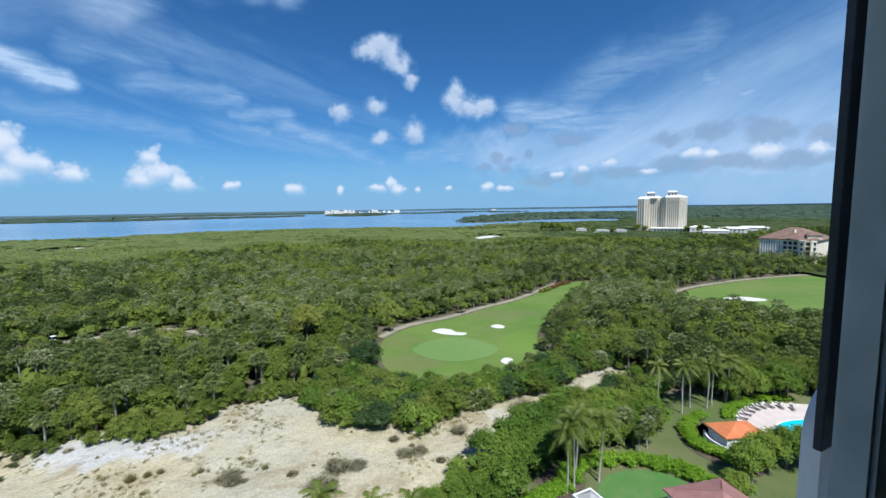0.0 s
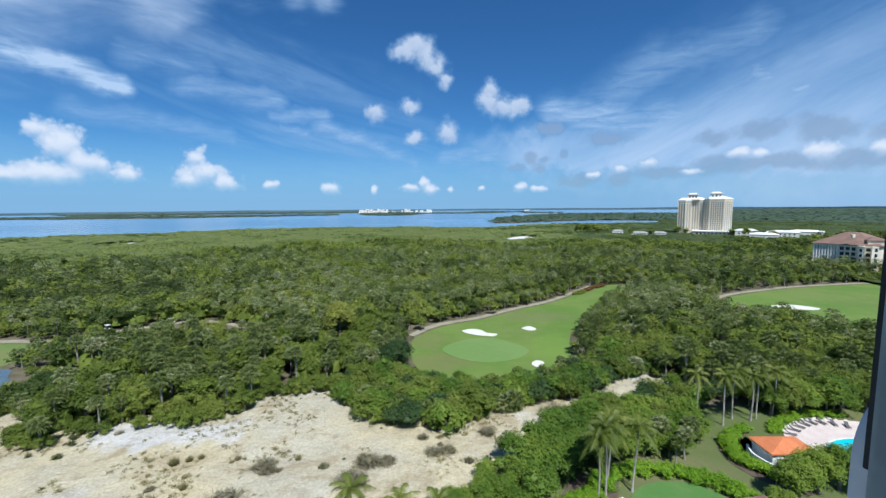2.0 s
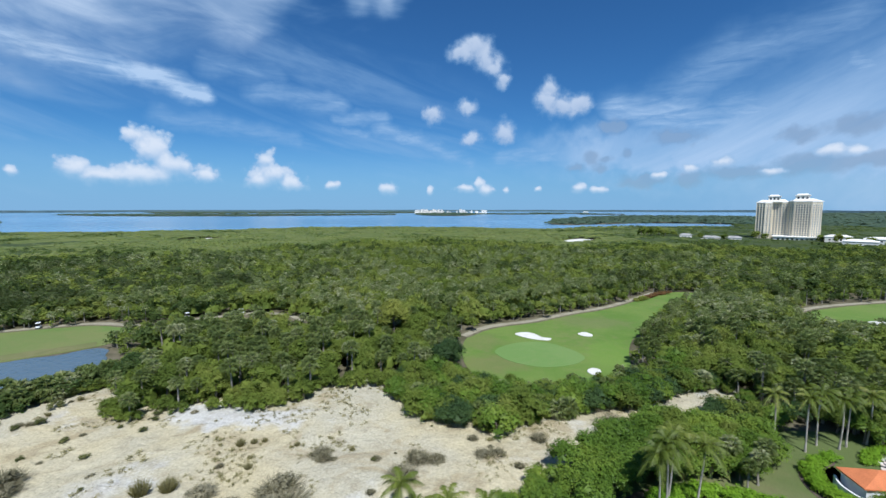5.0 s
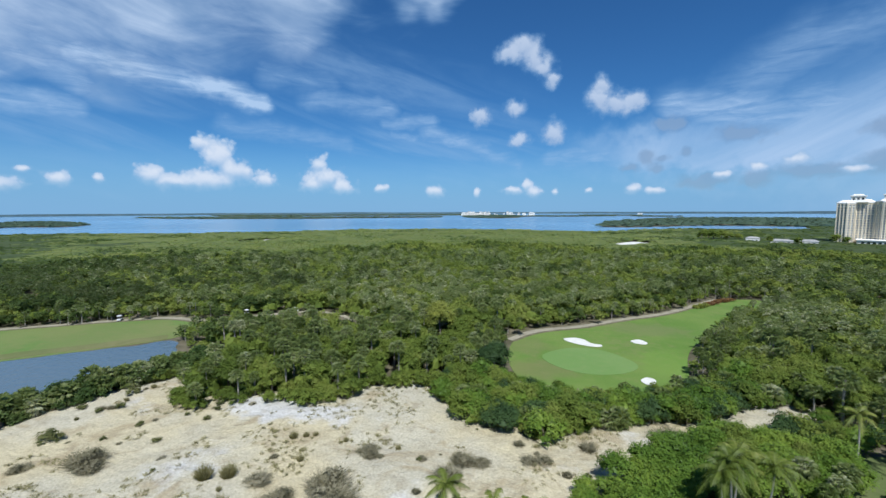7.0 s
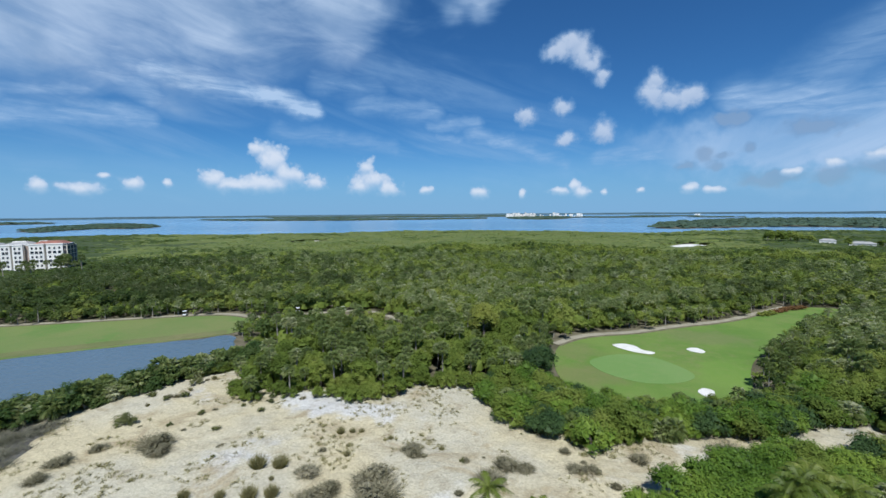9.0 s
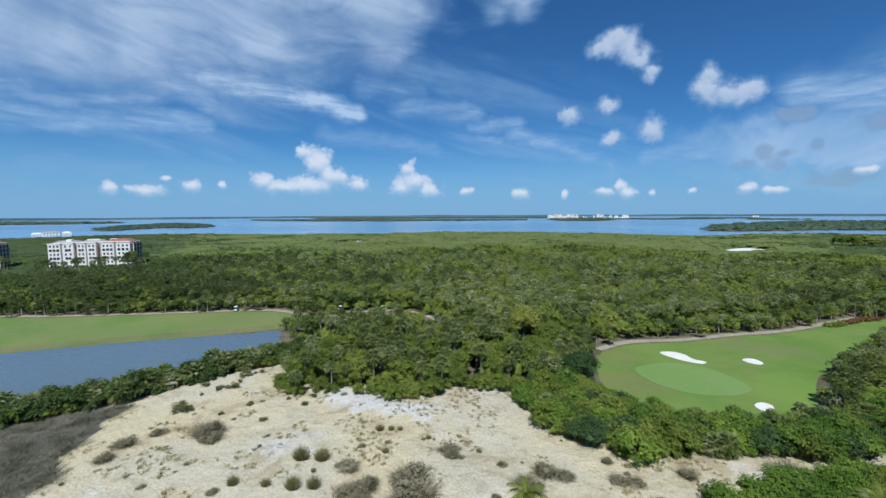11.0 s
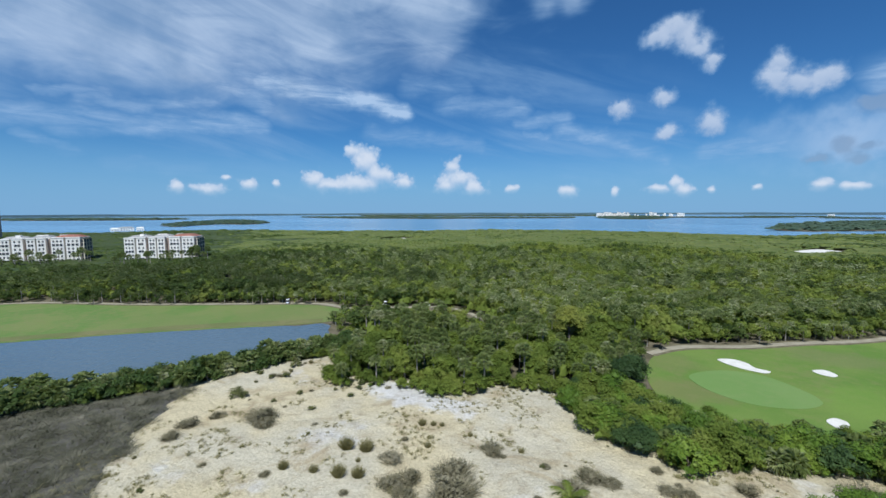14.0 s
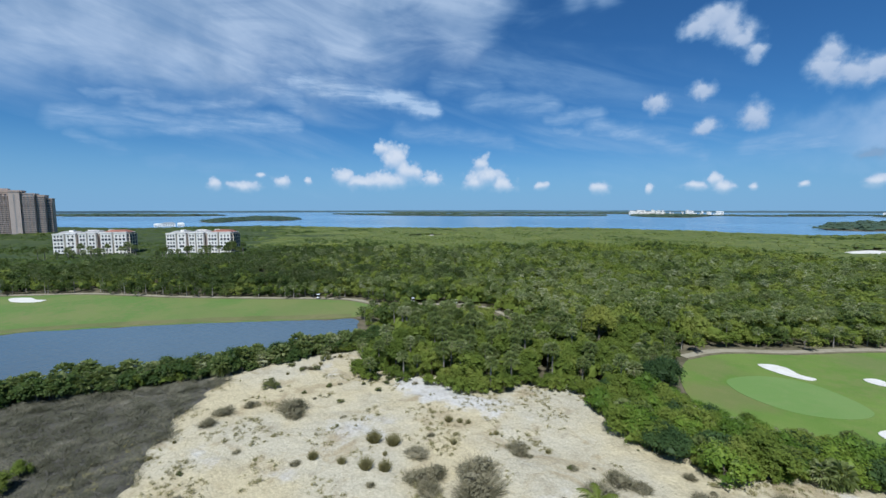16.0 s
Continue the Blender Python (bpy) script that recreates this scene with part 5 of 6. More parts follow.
def hotel():
    at, turn = facing(-27.75, 672)
    h = thing("hotel_tower", at, turn, "cream hotel of two towers with white lanterns on their roofs", "hotel")
    pane = window_mesh(1.5, 1.9, M_CREAM, M_FARGLASS)
    feet = (([(-31.5, -1), (-22, -4.5), (-15.5, -1.5), (-15.5, 14), (-31.5, 14)], 46.0, (3, 2, 0, 0, 0)), ([(-15.5, 2), (0.5, 2), (0.5, 14), (-15.5, 14)], 46.6, (5, 0, 0, 0)),
            ([(0.5, 0.5), (6, -6), (22, -10), (31.5, -2.5), (31.5, 16), (0.5, 16)], 47.2, (2, 6, 4, 0, 0, 0)))
    for foot, top, cols in feet:
        c = np.mean(foot, 0)
        part("wall", block(foot, 0, top), M_CREAM, h)
        part("frieze", block([tuple(c + (np.array(p) - c) * 1.02) for p in foot], top - 3.4, top - 2.9), M_WHITEWALL, h)
        part("cornice", block([tuple(c + (np.array(p) - c) * 1.05) for p in foot], top, top + 1.0), M_WHITEWALL, h)
        part("roof", hip(foot, top + 1.0, 0.02, 3.0, 0.45, 0.3), M_WHITEWALL, h)
        for i, n_ in enumerate(cols):
            if not n_:
                continue
            a, b = np.array(foot[i]), np.array(foot[(i + 1) % len(foot)])
            window_rows(h, a, b, 5.6, 14, 2.85, n_, pane, 0.04)
            for k in range(n_ + 1):
                p = a + (b - a) * (0.04 + 0.92 * k / n_)
                part("pilaster", box(p[0] - 0.38, p[0] + 0.38, p[1] - 0.55, p[1] + 0.3, 0, top), M_CREAM, h)
    opening = window_mesh(1.8, 2.6, M_WHITEWALL, M_GLASS)
    for cx, cy, w, top in ((-14.0, 5, 8.6, 47.6), (13.0, 2, 9.6, 48.4)):
        base = [(cx - w, cy - w * 0.8), (cx + w, cy - w * 0.8), (cx + w, cy + w * 0.8), (cx - w, cy + w * 0.8)]
        part("lantern_base", hip(base, top, 0.0, 2.0, 0.82, 0.4), M_WHITEWALL, h)
        part("lantern", block([(cx + (x - cx) * 0.7, cy + (y - cy) * 0.7) for x, y in base], top + 2.2, top + 6.6), M_WHITEWALL, h)
        window_rows(h, (cx - w * 0.7, cy - w * 0.56), (cx + w * 0.7, cy - w * 0.56), top + 2.7, 1, 3, 3, opening, 0.04, "arched_opening")
        part("lantern_cornice", block([(cx + (x - cx) * 0.8, cy + (y - cy) * 0.8) for x, y in base], top + 6.6, top + 7.6), M_WHITEWALL, h)
        part("lantern_roof", hip([(cx + (x - cx) * 0.62, cy + (y - cy) * 0.62) for x, y in base], top + 7.6, 0.0, 1.4, 0.7, 0.2), M_WHITEWALL, h)
    part("podium", box(-12, 46, -22, 18, 0, 5.2), M_WHITEWALL, h)
    part("podium_roof", box(-13, 47, -23, 18.5, 5.2, 6.0), M_WHITEWALL, h)
    window_rows(h, (-11, -22), (45, -22), 1.2, 1, 4, 12, window_mesh(2.4, 2.6, M_WHITEWALL), 0.03)


def low_pavilion(az, dist, w, d, height, roof, label, tilt=0.0):
    at, turn = facing(az, dist)
    p = thing("pavilion", at, turn + tilt, label, "building", "low buildings round the hotel")
    foot = [(-w / 2, -d / 2), (w / 2, -d / 2), (w / 2, d / 2), (-w / 2, d / 2)]
    part("wall", block(foot, 0, height), M_WHITEWALL, p)
    part("roof", hip(foot, height, 0.06, 1.8, 0.55), roof, p)
    window_rows(p, foot[0], foot[1], 1.0, max(1, int(height // 3.4)), 3.2, max(3, int(w // 5)), window_mesh(1.6, 1.6, M_WHITEWALL))


def condo():
    """A condominium of several facets: a long side, a front of three bays, a slim tower and a short end."""
    def spot(az, dist):
        return np.array([-dist * math.sin(radians(az)), dist * math.cos(radians(az))])
    line = [spot(-37.5, 344), spot(-39.4, 341), spot(-40.75, 338), spot(-40.75, 334), spot(-41.25, 333), spot(-41.25, 337), spot(-41.75, 337), spot(-41.75, 334), spot(-42.3, 338), spot(-43.2, 365), spot(-39.0, 384)]
    c = np.mean(line, 0)
    foot = [tuple(p - c) for p in line]
    b = thing("condominium", (c[0], c[1], 0), 0, "cream condominium of five storeys under a brown hipped roof", "apartment building")
    part("wall", block(foot, 0, 15.4), M_CREAM, b)
    part("cornice", block([tuple(np.array(p) * 1.02) for p in foot], 15.4, 16.0), M_CREAM, b)
    outer = [foot[i] for i in (0, 1, 2, 8, 9, 10)]
    part("roof", hip(outer, 16.0, 0.08, 6.6, 0.22, 0.35), M_BROWNROOF, b)
    d0, d1 = np.array(foot[6]), np.array(foot[8])
    side = unit(d1 - d0)
    back = np.array([-side[1], side[0]])
    dormer = [tuple(d0 + side * u + back * v) for u, v in ((-1.5, 1.5), (5.5, 1.5), (5.5, 9), (-1.5, 9))]
    part("dormer_wall", block(dormer, 16.0, 19.0), M_CREAM, b)
    part("dormer_roof", hip(dormer, 19.0, 0.12, 1.6, 0.3, 0.25), M_BROWNROOF, b)
    part("roof_vent", box(-7.0, -5.5, -4, -2.5, 20.6, 22.4, 0.1), M_CREAM, b)
    wide, mid_, slim = window_mesh(1.8, 2.1, M_WHITEWALL), window_mesh(1.9, 2.0, M_WHITEWALL), window_mesh(1.3, 1.7, M_WHITEWALL)
    for i, cols, mesh in ((0, 8, wide), (1, 3, mid_), (3, 1, slim), (5, 1, mid_), (7, 1, mid_)):
        window_rows(b, foot[i], foot[i + 1], 0.9, 5, 3.0, cols, mesh, 0.04)
    a, e = np.array(foot[0]), np.array(foot[1])
    for k in range(9):
        p = a + (e - a) * (0.04 + 0.92 * k / 8)
        part("pilaster", box(p[0] - 0.4, p[0] + 0.4, p[1] - 0.4, p[1] + 0.4, 0, 15.4), M_WHITEWALL, b)
    for f in range(1, 5):
        for i, j in ((0, 1), (1, 2)):
            p, q = np.array(foot[i]), np.array(foot[j])
            u = unit(q - p)
            o = np.array([u[1], -u[0]]) * 0.35
            part("floor_band", block([tuple(p), tuple(p + o), tuple(q + o), tuple(q)], 3.0 * f + 0.1, 3.0 * f + 0.45), M_CREAM, b)


def apartments(az, dist, tilt, label):
    """Three stepped sections of white bays with tan returns, and dark screened porches at one end."""
    at, turn = facing(az, dist)
    b = thing("apartment_block", at, turn + tilt, label, "apartment building", "white apartment blocks")
    win, small = window_mesh(1.75, 1.8, M_WHITEWALL), window_mesh(1.1, 1.6, M_WHITEWALL)
    for x0, x1, y0, top, roof in ((-27, -8.5, 2.0, 18.4, M_GREYROOF), (-8.5, 7.5, 0.0, 18.8, M_GREYROOF), (7.5, 26.5, -2.0, 19.2, M_REDROOF)):
        part("wall", box(x0, x1, y0, 14, 0, top), M_TAN, b)
        part("parapet", box(x0 - 0.2, x1 + 0.2, y0 - 0.2, 14.2, top, top + 0.5), M_WHITEWALL, b)
        part("roof", hip([(x0 + 0.5, y0 + 0.4), (x1 - 0.5, y0 + 0.4), (x1 - 0.5, 13.5), (x0 + 0.5, 13.5)], top + 0.5, 0.0, 1.9, 0.55, 0.1), roof, b)
    for x0, x1, y0, top in ((-27, -19.5, 2.0, 18.6), (-18.2, -11.5, 2.0, 18.9), (-8.5, -3.2, 0.0, 19.1), (-2.2, 3.4, 0.0, 19.1), (7.5, 15.5, -2.0, 19.5), (16.8, 26.0, -2.0, 19.5)):
        part("bay_wall", box(x0, x1, y0 - 3.0, y0, 0, top), M_WHITEWALL, b)
        part("bay_cap", box(x0 - 0.3, x1 + 0.3, y0 - 3.3, y0 + 0.2, top, top + 0.6), M_WHITEWALL, b)
        wide_bay = x1 - x0 > 7.0
        for f in range(6):
            shift = 0.06 if f % 2 or wide_bay else 0.22
            window_rows(b, (x0, y0 - 3.0), (x1, y0 - 3.0), 0.9 + 3.05 * f, 1, 3.0, 3 if wide_bay else 2, small if f % 2 else win, shift)
    for x0, x1, y0 in ((-19.5, -18.2, 2.0), (-3.2, -2.2, 0.0), (15.5, 16.8, -2.0)):
        window_rows(b, (x0, y0), (x1, y0), 0.9, 6, 3.05, 1, small, 0.0)
    for x, w in ((-16, 1.6), (-2, 2.4), (1.5, 1.4), (12, 2.0)):
        part("roof_box", box(x - w, x + w, 4, 8, 19.0, 21.8, 0.1), M_WHITEWALL, b)
    part("end_wall", box(26.5, 28.2, -4.5, 12, 0, 18.6), M_SCREEN, b, "dark screened porches")
    for f in range(7):
        part("porch_slab", box(26.1, 28.5, -4.8, 12.2, 3.05 * f, 3.05 * f + 0.3), M_CREAM, b)
    for y in (-4.7, 1.0, 6.5, 12.0):
        part("porch_post", box(28.0, 28.5, y - 0.2, y + 0.2, 0, 18.6), M_CREAM, b)


def tall_condo():
    at, turn = facing(86.9, 905)
    t = thing("condominium_tower", at, turn - 14, "tall tan condominium tower with stacked balconies", "tower")
    glass = window_mesh(2.6, 1.9, M_ROSE, M_FARGLASS)
    dark = window_mesh(2.6, 2.2, M_ROSE, M_SCREEN)
    for x0, x1, y0, top, wall in ((-60, -42, 4, 60, M_ROSE), (-42, -36, -2, 63, M_PINK), (-36, -18, 0, 62, M_ROSE), (-18, -10, -4, 65, M_PINK), (-10, 16, -2, 64, M_TAN), (16, 28, -5, 65, M_PINK), (28, 44, -1, 62, M_ROSE),
                                  (44, 55, 3, 60, M_ROSE), (55, 62, 8, 55, M_TAN)):
        part("wall", box(x0, x1, y0, 26, 0, top), wall, t)
        part("parapet", box(x0 - 0.4, x1 + 0.4, y0 - 0.4, 26, top, top + 1.6), M_TAN, t)
        if wall is M_PINK:
            window_rows(t, (x0, y0), (x1, y0), 4.6, 20, 2.9, 1, window_mesh(1.6, 1.5, M_PINK, M_FARGLASS), 0.06)
            continue
        for f in range(20 if top > 56 else 17):
            part("balcony", box(x0 + 0.8, x1 - 0.8, y0 - 2.0, y0 + 0.1, 3.2 + f * 2.9, 4.4 + f * 2.9), M_PINK if f % 7 else M_ROSE, t)
        window_rows(t, (x0, y0), (x1, y0), 4.5, 20 if top > 56 else 17, 2.9, max(2, int((x1 - x0) // 4.5)), dark if wall is M_TAN else glass, 0.05)
    part("roof", box(-16, 30, 0, 24, 65.0, 68.0), M_TAN, t)
    part("lift_house", box(2, 14, 6, 18, 68.0, 70.5), M_ROSE, t)


def skyline():
    rng = random.Random(4)
    base = None
    for k in range(44):
        az_ = 16.0 - 10.0 * rng.random()
        d = rng.uniform(2750, 3300)
        if k >= 38:
            az_, d = rng.choice((-7.2, -6.9, 88.5, 87.0, 84.0, 80.5)), rng.uniform(3400, 3700)
        at, turn = facing(az_, d)
        if base is None:
            base = thing("distant_tower", at, turn, "small white building of the distant town", "building", "distant town on the far shore")
            part("wall", box(-11, 11, -7, 7, 0, 20), M_WHITEWALL, base)
            part("roof", box(-8, 4, -5, 5, 20, 22.5), M_GREYROOF, base)
            window_rows(base, (-11, -7), (11, -7), 3, 3, 5.6, 3, window_mesh(2.4, 2.6, M_WHITEWALL))
        else:
            ob = copy_thing(base, pose(*at, 0, 0, turn))
            ob.scale = (rng.uniform(0.35, 0.9) if rng.random() < 0.8 else 1.1, 1, rng.uniform(0.4, 1.5) if k < 38 else 0.7)


hotel()
for a_, d_, w_, dd, hh, lab in ((-18.5, 640, 14, 10, 4.2, "white low pavilion near the hotel"), (-21.0, 615, 20, 12, 3.6, "long white low pavilion among trees"), (-23.2, 620, 16, 12, 3.8, "white flat-roofed pavilion by the hotel"),
                                (-31.8, 640, 22, 14, 8, "white pavilion beside the hotel tower"), (-33.4, 600, 26, 14, 6, "white low wing among trees"), (-35.0, 640, 30, 14, 7, "long white pavilion among dark trees"),
                                (-36.8, 690, 34, 14, 6, "far white pavilion behind trees")):
    low_pavilion(a_, d_, w_, dd, hh, M_WHITEWALL if a_ < -25 else M_GREYROOF, lab)
condo()
apartments(70.2, 415, -22, "white apartment block, red roof at one end, behind palms")
apartments(80.1, 462, -22, "white apartment block of six storeys behind a line of palms")
tall_condo()
for a_, w_, h_, r_ in ((74.3, 16, 5, M_WHITEWALL), (73.3, 26, 7, M_GREYROOF), (72.1, 14, 6, M_WHITEWALL)):
    low_pavilion(a_, 1120, w_, 10, h_, r_, "low white boathouse on the lagoon shore")
skyline()


def palm_grove():
    """Palms and trees round the apartment blocks."""
    rng = np.random.RandomState(44)
    for az0, az1, d0, count_ in ((64.5, 75, 385, 26), (75.5, 85, 432, 20)):
        for _ in range(count_):
            a, d = rng.uniform(az0, az1), d0 + rng.uniform(-9, 9)
            use(FAN_NEAR[rng.randint(5)], -d * math.sin(radians(a)), d * math.cos(radians(a)), 0, rng.uniform(0, 6.3), rng.uniform(1.1, 1.6))
    for a, d, s in ((-25.2, 655, 2.0), (-26.0, 648, 1.6), (-30.5, 640, 1.7), (-31.8, 625, 1.8), (-32.6, 620, 1.6), (-34.2, 610, 1.8), (-20.0, 600, 1.5), (-22.4, 600, 1.6), (-13.7, 640, 2.3), (-14.3, 655, 2.7), (-14.9, 645, 2.5), (-15.6, 660, 2.6), (-16.3, 650, 2.0), (-17.2, 655, 1.8)):
        use(BROAD_NEAR[rng.randint(6)], -d * math.sin(radians(a)), d * math.cos(radians(a)), 0, rng.uniform(0, 6.3), s)


palm_grove()


# ---- plants on and round the sand ----
def sand_height(x, y):
    i, j = int(np.clip((x - SAND_X[0]) / 0.8, 0, len(SAND_X) - 1)), int(np.clip((y - SAND_Y[0]) / 0.8, 0, len(SAND_Y) - 1))
    return float(SAND_Z[i, j])


def bush_model(name, shape, material, label, group):
    root = thing(name, (0, 0, -60), 0, label, "bush", group)
    ob = new("foliage", tri_mesh("foliage", *shape, material))
    ob.parent = root
    return root


def bushes_on_sand():
    rng = np.random.RandomState(21)
    tufts = [bush_model("grass_tussock", tuft_shape(rng, 560, 1.15, 2.3, 0.035), M_TUFT, "upright olive tussock of coarse grass on the sand", "tussocks on the sand") for _ in range(3)]
    grey = [bush_model("dry_bush", joined([crown_shape(rng, 9, 34, 1.1, -0.5, 0.75, 0.16, 0.45, False), tuft_shape(rng, 520, 1.5, 1.0, 0.03)]), M_DRY, "low grey leafless bush on the sand", "dry bushes on the sand") for _ in range(3)]
    green = [bush_model("low_bush", crown_shape(rng, 8, 30, 1.0, -0.3, 1.2, 0.22, 0.5), M_OLIVE, "small dark green bush on the sand", "green bushes on the sand") for _ in range(3)]
    k = 40 / 36
    for kind, spots in ((tufts, ((-46.6, 39.4, 1.25), (-44.1, 41.0, 1.2), (-41.9, 51.6, 0.75), (-40.3, 52.6, 0.55), (-39.1, 53.4, 0.5), (-37.3, 47.2, 0.6), (-40.3, 35.9, 1.0), (-42.4, 34.3, 1.1), (-33.7, 53.6, 0.5),
                                 (-25.1, 54.1, 0.45), (-46, 33, 0.7), (-50, 31, 0.8))),
                        (grey, ((-66, 37.2, 2.3), (-63.5, 36.2, 1.5), (-39.5, 41.5, 1.5), (-34.8, 39.7, 1.6), (-30.5, 43.8, 2.4), (-28, 41.2, 2.6), (-27.5, 39, 2.4), (-29, 52, 1.4), (-28, 51, 1.0), (-73.0, 33.2, 1.2),
                                (-73.6, 28.5, 1.6), (-71, 25, 1.3), (-14.9, 53.7, 1.6), (-12.4, 54.2, 1.2), (-16, 49.5, 1.7), (-4, 57, 1.1), (-6, 56.5, 1.1), (2, 63, 1.2), (14, 68.5, 2.6), (20, 70.5, 2.6), (24, 73, 2.0), (-8, 60.5, 0.8),
                                (-36, 37.5, 1.5), (-33, 36.8, 1.4))),
                        (green, ((-77.9, 39.2, 1.5), (-76.5, 40, 1.0), (-62, 44.5, 0.7), (-82, 55, 1.3), (-78, 50, 0.9), (-69, 47, 0.7), (-21, 52.2, 0.5), (-60, 52, 0.7), (-84, 47.5, 0.9), (-70, 42, 0.6)))):
        for x, y, s in spots:
            x, y = x * k, y * k
            use(kind[rng.randint(3)], x, y, sand_height(x, y) - 0.1, rng.uniform(0, 6.3), s)
    xs, ys = rng.uniform(-95, 20, 170), rng.uniform(10, 85, 170)
    for x, y in np.stack([xs, ys], 1)[inside(SAND, xs, ys) & ~inside(GARDEN, xs, ys)]:
        if noise.noise((x / 14, y / 14, 8.0)) > -0.15:
            kind = (tufts, grey, grey, green)[rng.randint(4)]
            use(kind[rng.randint(3)], x, y, sand_height(x, y) - 0.05, rng.uniform(0, 6.3), rng.uniform(0.22, 0.75))
    out, small = [], [joined([tuft_shape(rng, 10, 0.5, 0.4, 0.04), crown_shape(rng, 2, 5, 0.35, -0.2, 0.2, 0.2, 0.6, False)]) for _ in range(6)]
    x, y = rng.uniform(-105, 45, 16000), rng.uniform(0, 100, 16000)
    k2 = inside(SAND, x, y)
    for px, py in zip(x[k2], y[k2]):
        if noise.noise((px / 7, py / 7, 3.0)) + 0.5 * noise.noise((px / 30, py / 30, 1.0)) > 0.12:
            out.append(turned(small[rng.randint(6)], px, py, sand_height(px, py) - 0.03, rng.uniform(0, 6.3), rng.uniform(0.35, 1.5)))
    planted(out, "sand_weeds", M_TUFT, "sparse dry weeds scattered over the sand", "weeds")


def dry_brush():
    rng = np.random.RandomState(22)
    clumps = [tuft_shape(rng, 170, 2.0, 1.3, 0.045) for _ in range(8)]
    lo, hi = BRUSH.min(0), BRUSH.max(0)
    x, y = [g.ravel() for g in np.meshgrid(np.arange(lo[0], hi[0], 1.9), np.arange(lo[1], hi[1], 1.9))]
    x, y = x + rng.uniform(-0.8, 0.8, x.size), y + rng.uniform(-0.8, 0.8, y.size)
    k = inside(BRUSH, x, y) & (np.hypot(x, y) > 35)
    out = []
    for px, py in zip(x[k], y[k]):
        h = 0.75 + 0.7 * noise.noise((px / 7, py / 4, 3.0))
        out.append(turned(clumps[rng.randint(8)], px, py, 0, rng.uniform(0, 6.3), rng.uniform(0.85, 1.25), max(0.3, h)))
    planted(out, "dead_brush", M_GREYBRUSH, "thick grey leafless brush beside the sand", "brush")


M_GREYBRUSH = leafy("grey_brush", ((0.0, (0.07, 0.07, 0.042)), (0.4, (0.135, 0.132, 0.088)), (0.75, (0.21, 0.2, 0.14)), (1.0, (0.31, 0.29, 0.21))), 0.85, 0.1, 0.1, 0.16)
bushes_on_sand()
dry_brush()


def waterside():
    """The belt of palms and shrubs between pond and sand."""
    rng = np.random.RandomState(23)
    line = open_curve(((-126, -6), (-120, 10), (-113, 25), (-106, 38), (-101, 52), (-98, 64), (-95, 74), (-92, 80)), 14)
    low = [tree_model("waterside_shrub", trunk_shape(RNG, 1.6, 0.12, 0.06, limbs=2, spread=0.9), broad(RNG, 14, 20, 0.48, 2.1, -0.2, 3.4), M_BARK, M_DARKMIX, "dark green shrub on the pond's bank", "shrub", "shrubs on the pond's bank") for _ in range(4)]
    for p in line:
        for _ in range(3 if rng.uniform() < 0.5 else 2):
            x, y = p + rng.uniform(-3.0, 3.0, 2)
            use(low[rng.randint(4)], x, y, 0, rng.uniform(0, 6.3), rng.uniform(0.45, 1.3))
    for p in line:
        x, y = p + rng.uniform(-2.6, 2.6, 2)
        use(SHORT_FAN[rng.randint(3)], x, y, 0, rng.uniform(0, 6.3), rng.uniform(0.85, 1.5))


M_DARKMIX = leafy("bank_leaves", ((0.0, (0.03, 0.06, 0.016)), (0.5, (0.06, 0.1, 0.025)), (1.0, (0.12, 0.16, 0.045))), 0.5)
waterside()
for x, y, s in ((-83, 2.0, 0.75), (-86, 4.5, 0.6), (-80, -1.5, 0.8)):
    use(SHRUB_NEAR[1], x, y, 0.1, x, s)

# two trees that stand out of the wood
tree = tree_model("spreading_tree", trunk_shape(RNG, 5, 0.4, 0.18, limbs=6, spread=2.4), broad(RNG, 44, 110, 0.34, 4.4, 0.0, 8.4), M_BARK, M_DARK, "large rounded tree with dark blue-green leaves", "tree", "")
use(tree, -19.5, 98.0, 0, 0.4, 1.0)
tree = tree_model("yellow_green_tree", trunk_shape(RNG, 6.5, 0.3, 0.14, limbs=6, spread=2.2), broad(RNG, 30, 80, 0.32, 3.6, 2.6, 10.0), M_BARK, M_YELLOW, "yellow-green tree that rises out of the wood", "tree", "")
use(tree, -39.5, 116.0, 0, 1.0, 1.3)


# ---- garden, pool and foreground planting ----
M_LAWN = grass_material("garden_grass", (0.1, 0.13, 0.04), (0.14, 0.15, 0.06), (0.13, 0.11, 0.06))
M_LAWN_GREEN = grass_material("practice_green_grass", (0.07, 0.17, 0.04), (0.09, 0.19, 0.045), (0.16, 0.2, 0.08))
M_MULCH_SHADE = plain("brown_mulch_and_shade", (0.12, 0.09, 0.065), (0.08, 0.062, 0.048), 0.8, 0.95, 8, 0.6, 0.05)
M_MULCHGREY = plain("grey_litter", (0.08, 0.075, 0.063), (0.125, 0.117, 0.1), 0.25, 0.95, 8, 0.6, 0.1)
M_DECK = plain("pale_pink_paving", (0.62, 0.53, 0.47), (0.56, 0.47, 0.42), 0.6, 0.85, 8, 0.2, 0.01)
M_POOL = water_material("pool_water", (0.03, 0.5, 0.56), 2.0, 0.08)
M_WHITEPAINT = plain("white_paint", (0.8, 0.8, 0.78), (0.72, 0.72, 0.7), 0.8, 0.6, 8, 0.1, 0.01)
M_CLOTH = plain("dark_sling_cloth", (0.09, 0.09, 0.1), (0.13, 0.12, 0.12), 1.0, 0.8, 8, 0.2, 0.01)
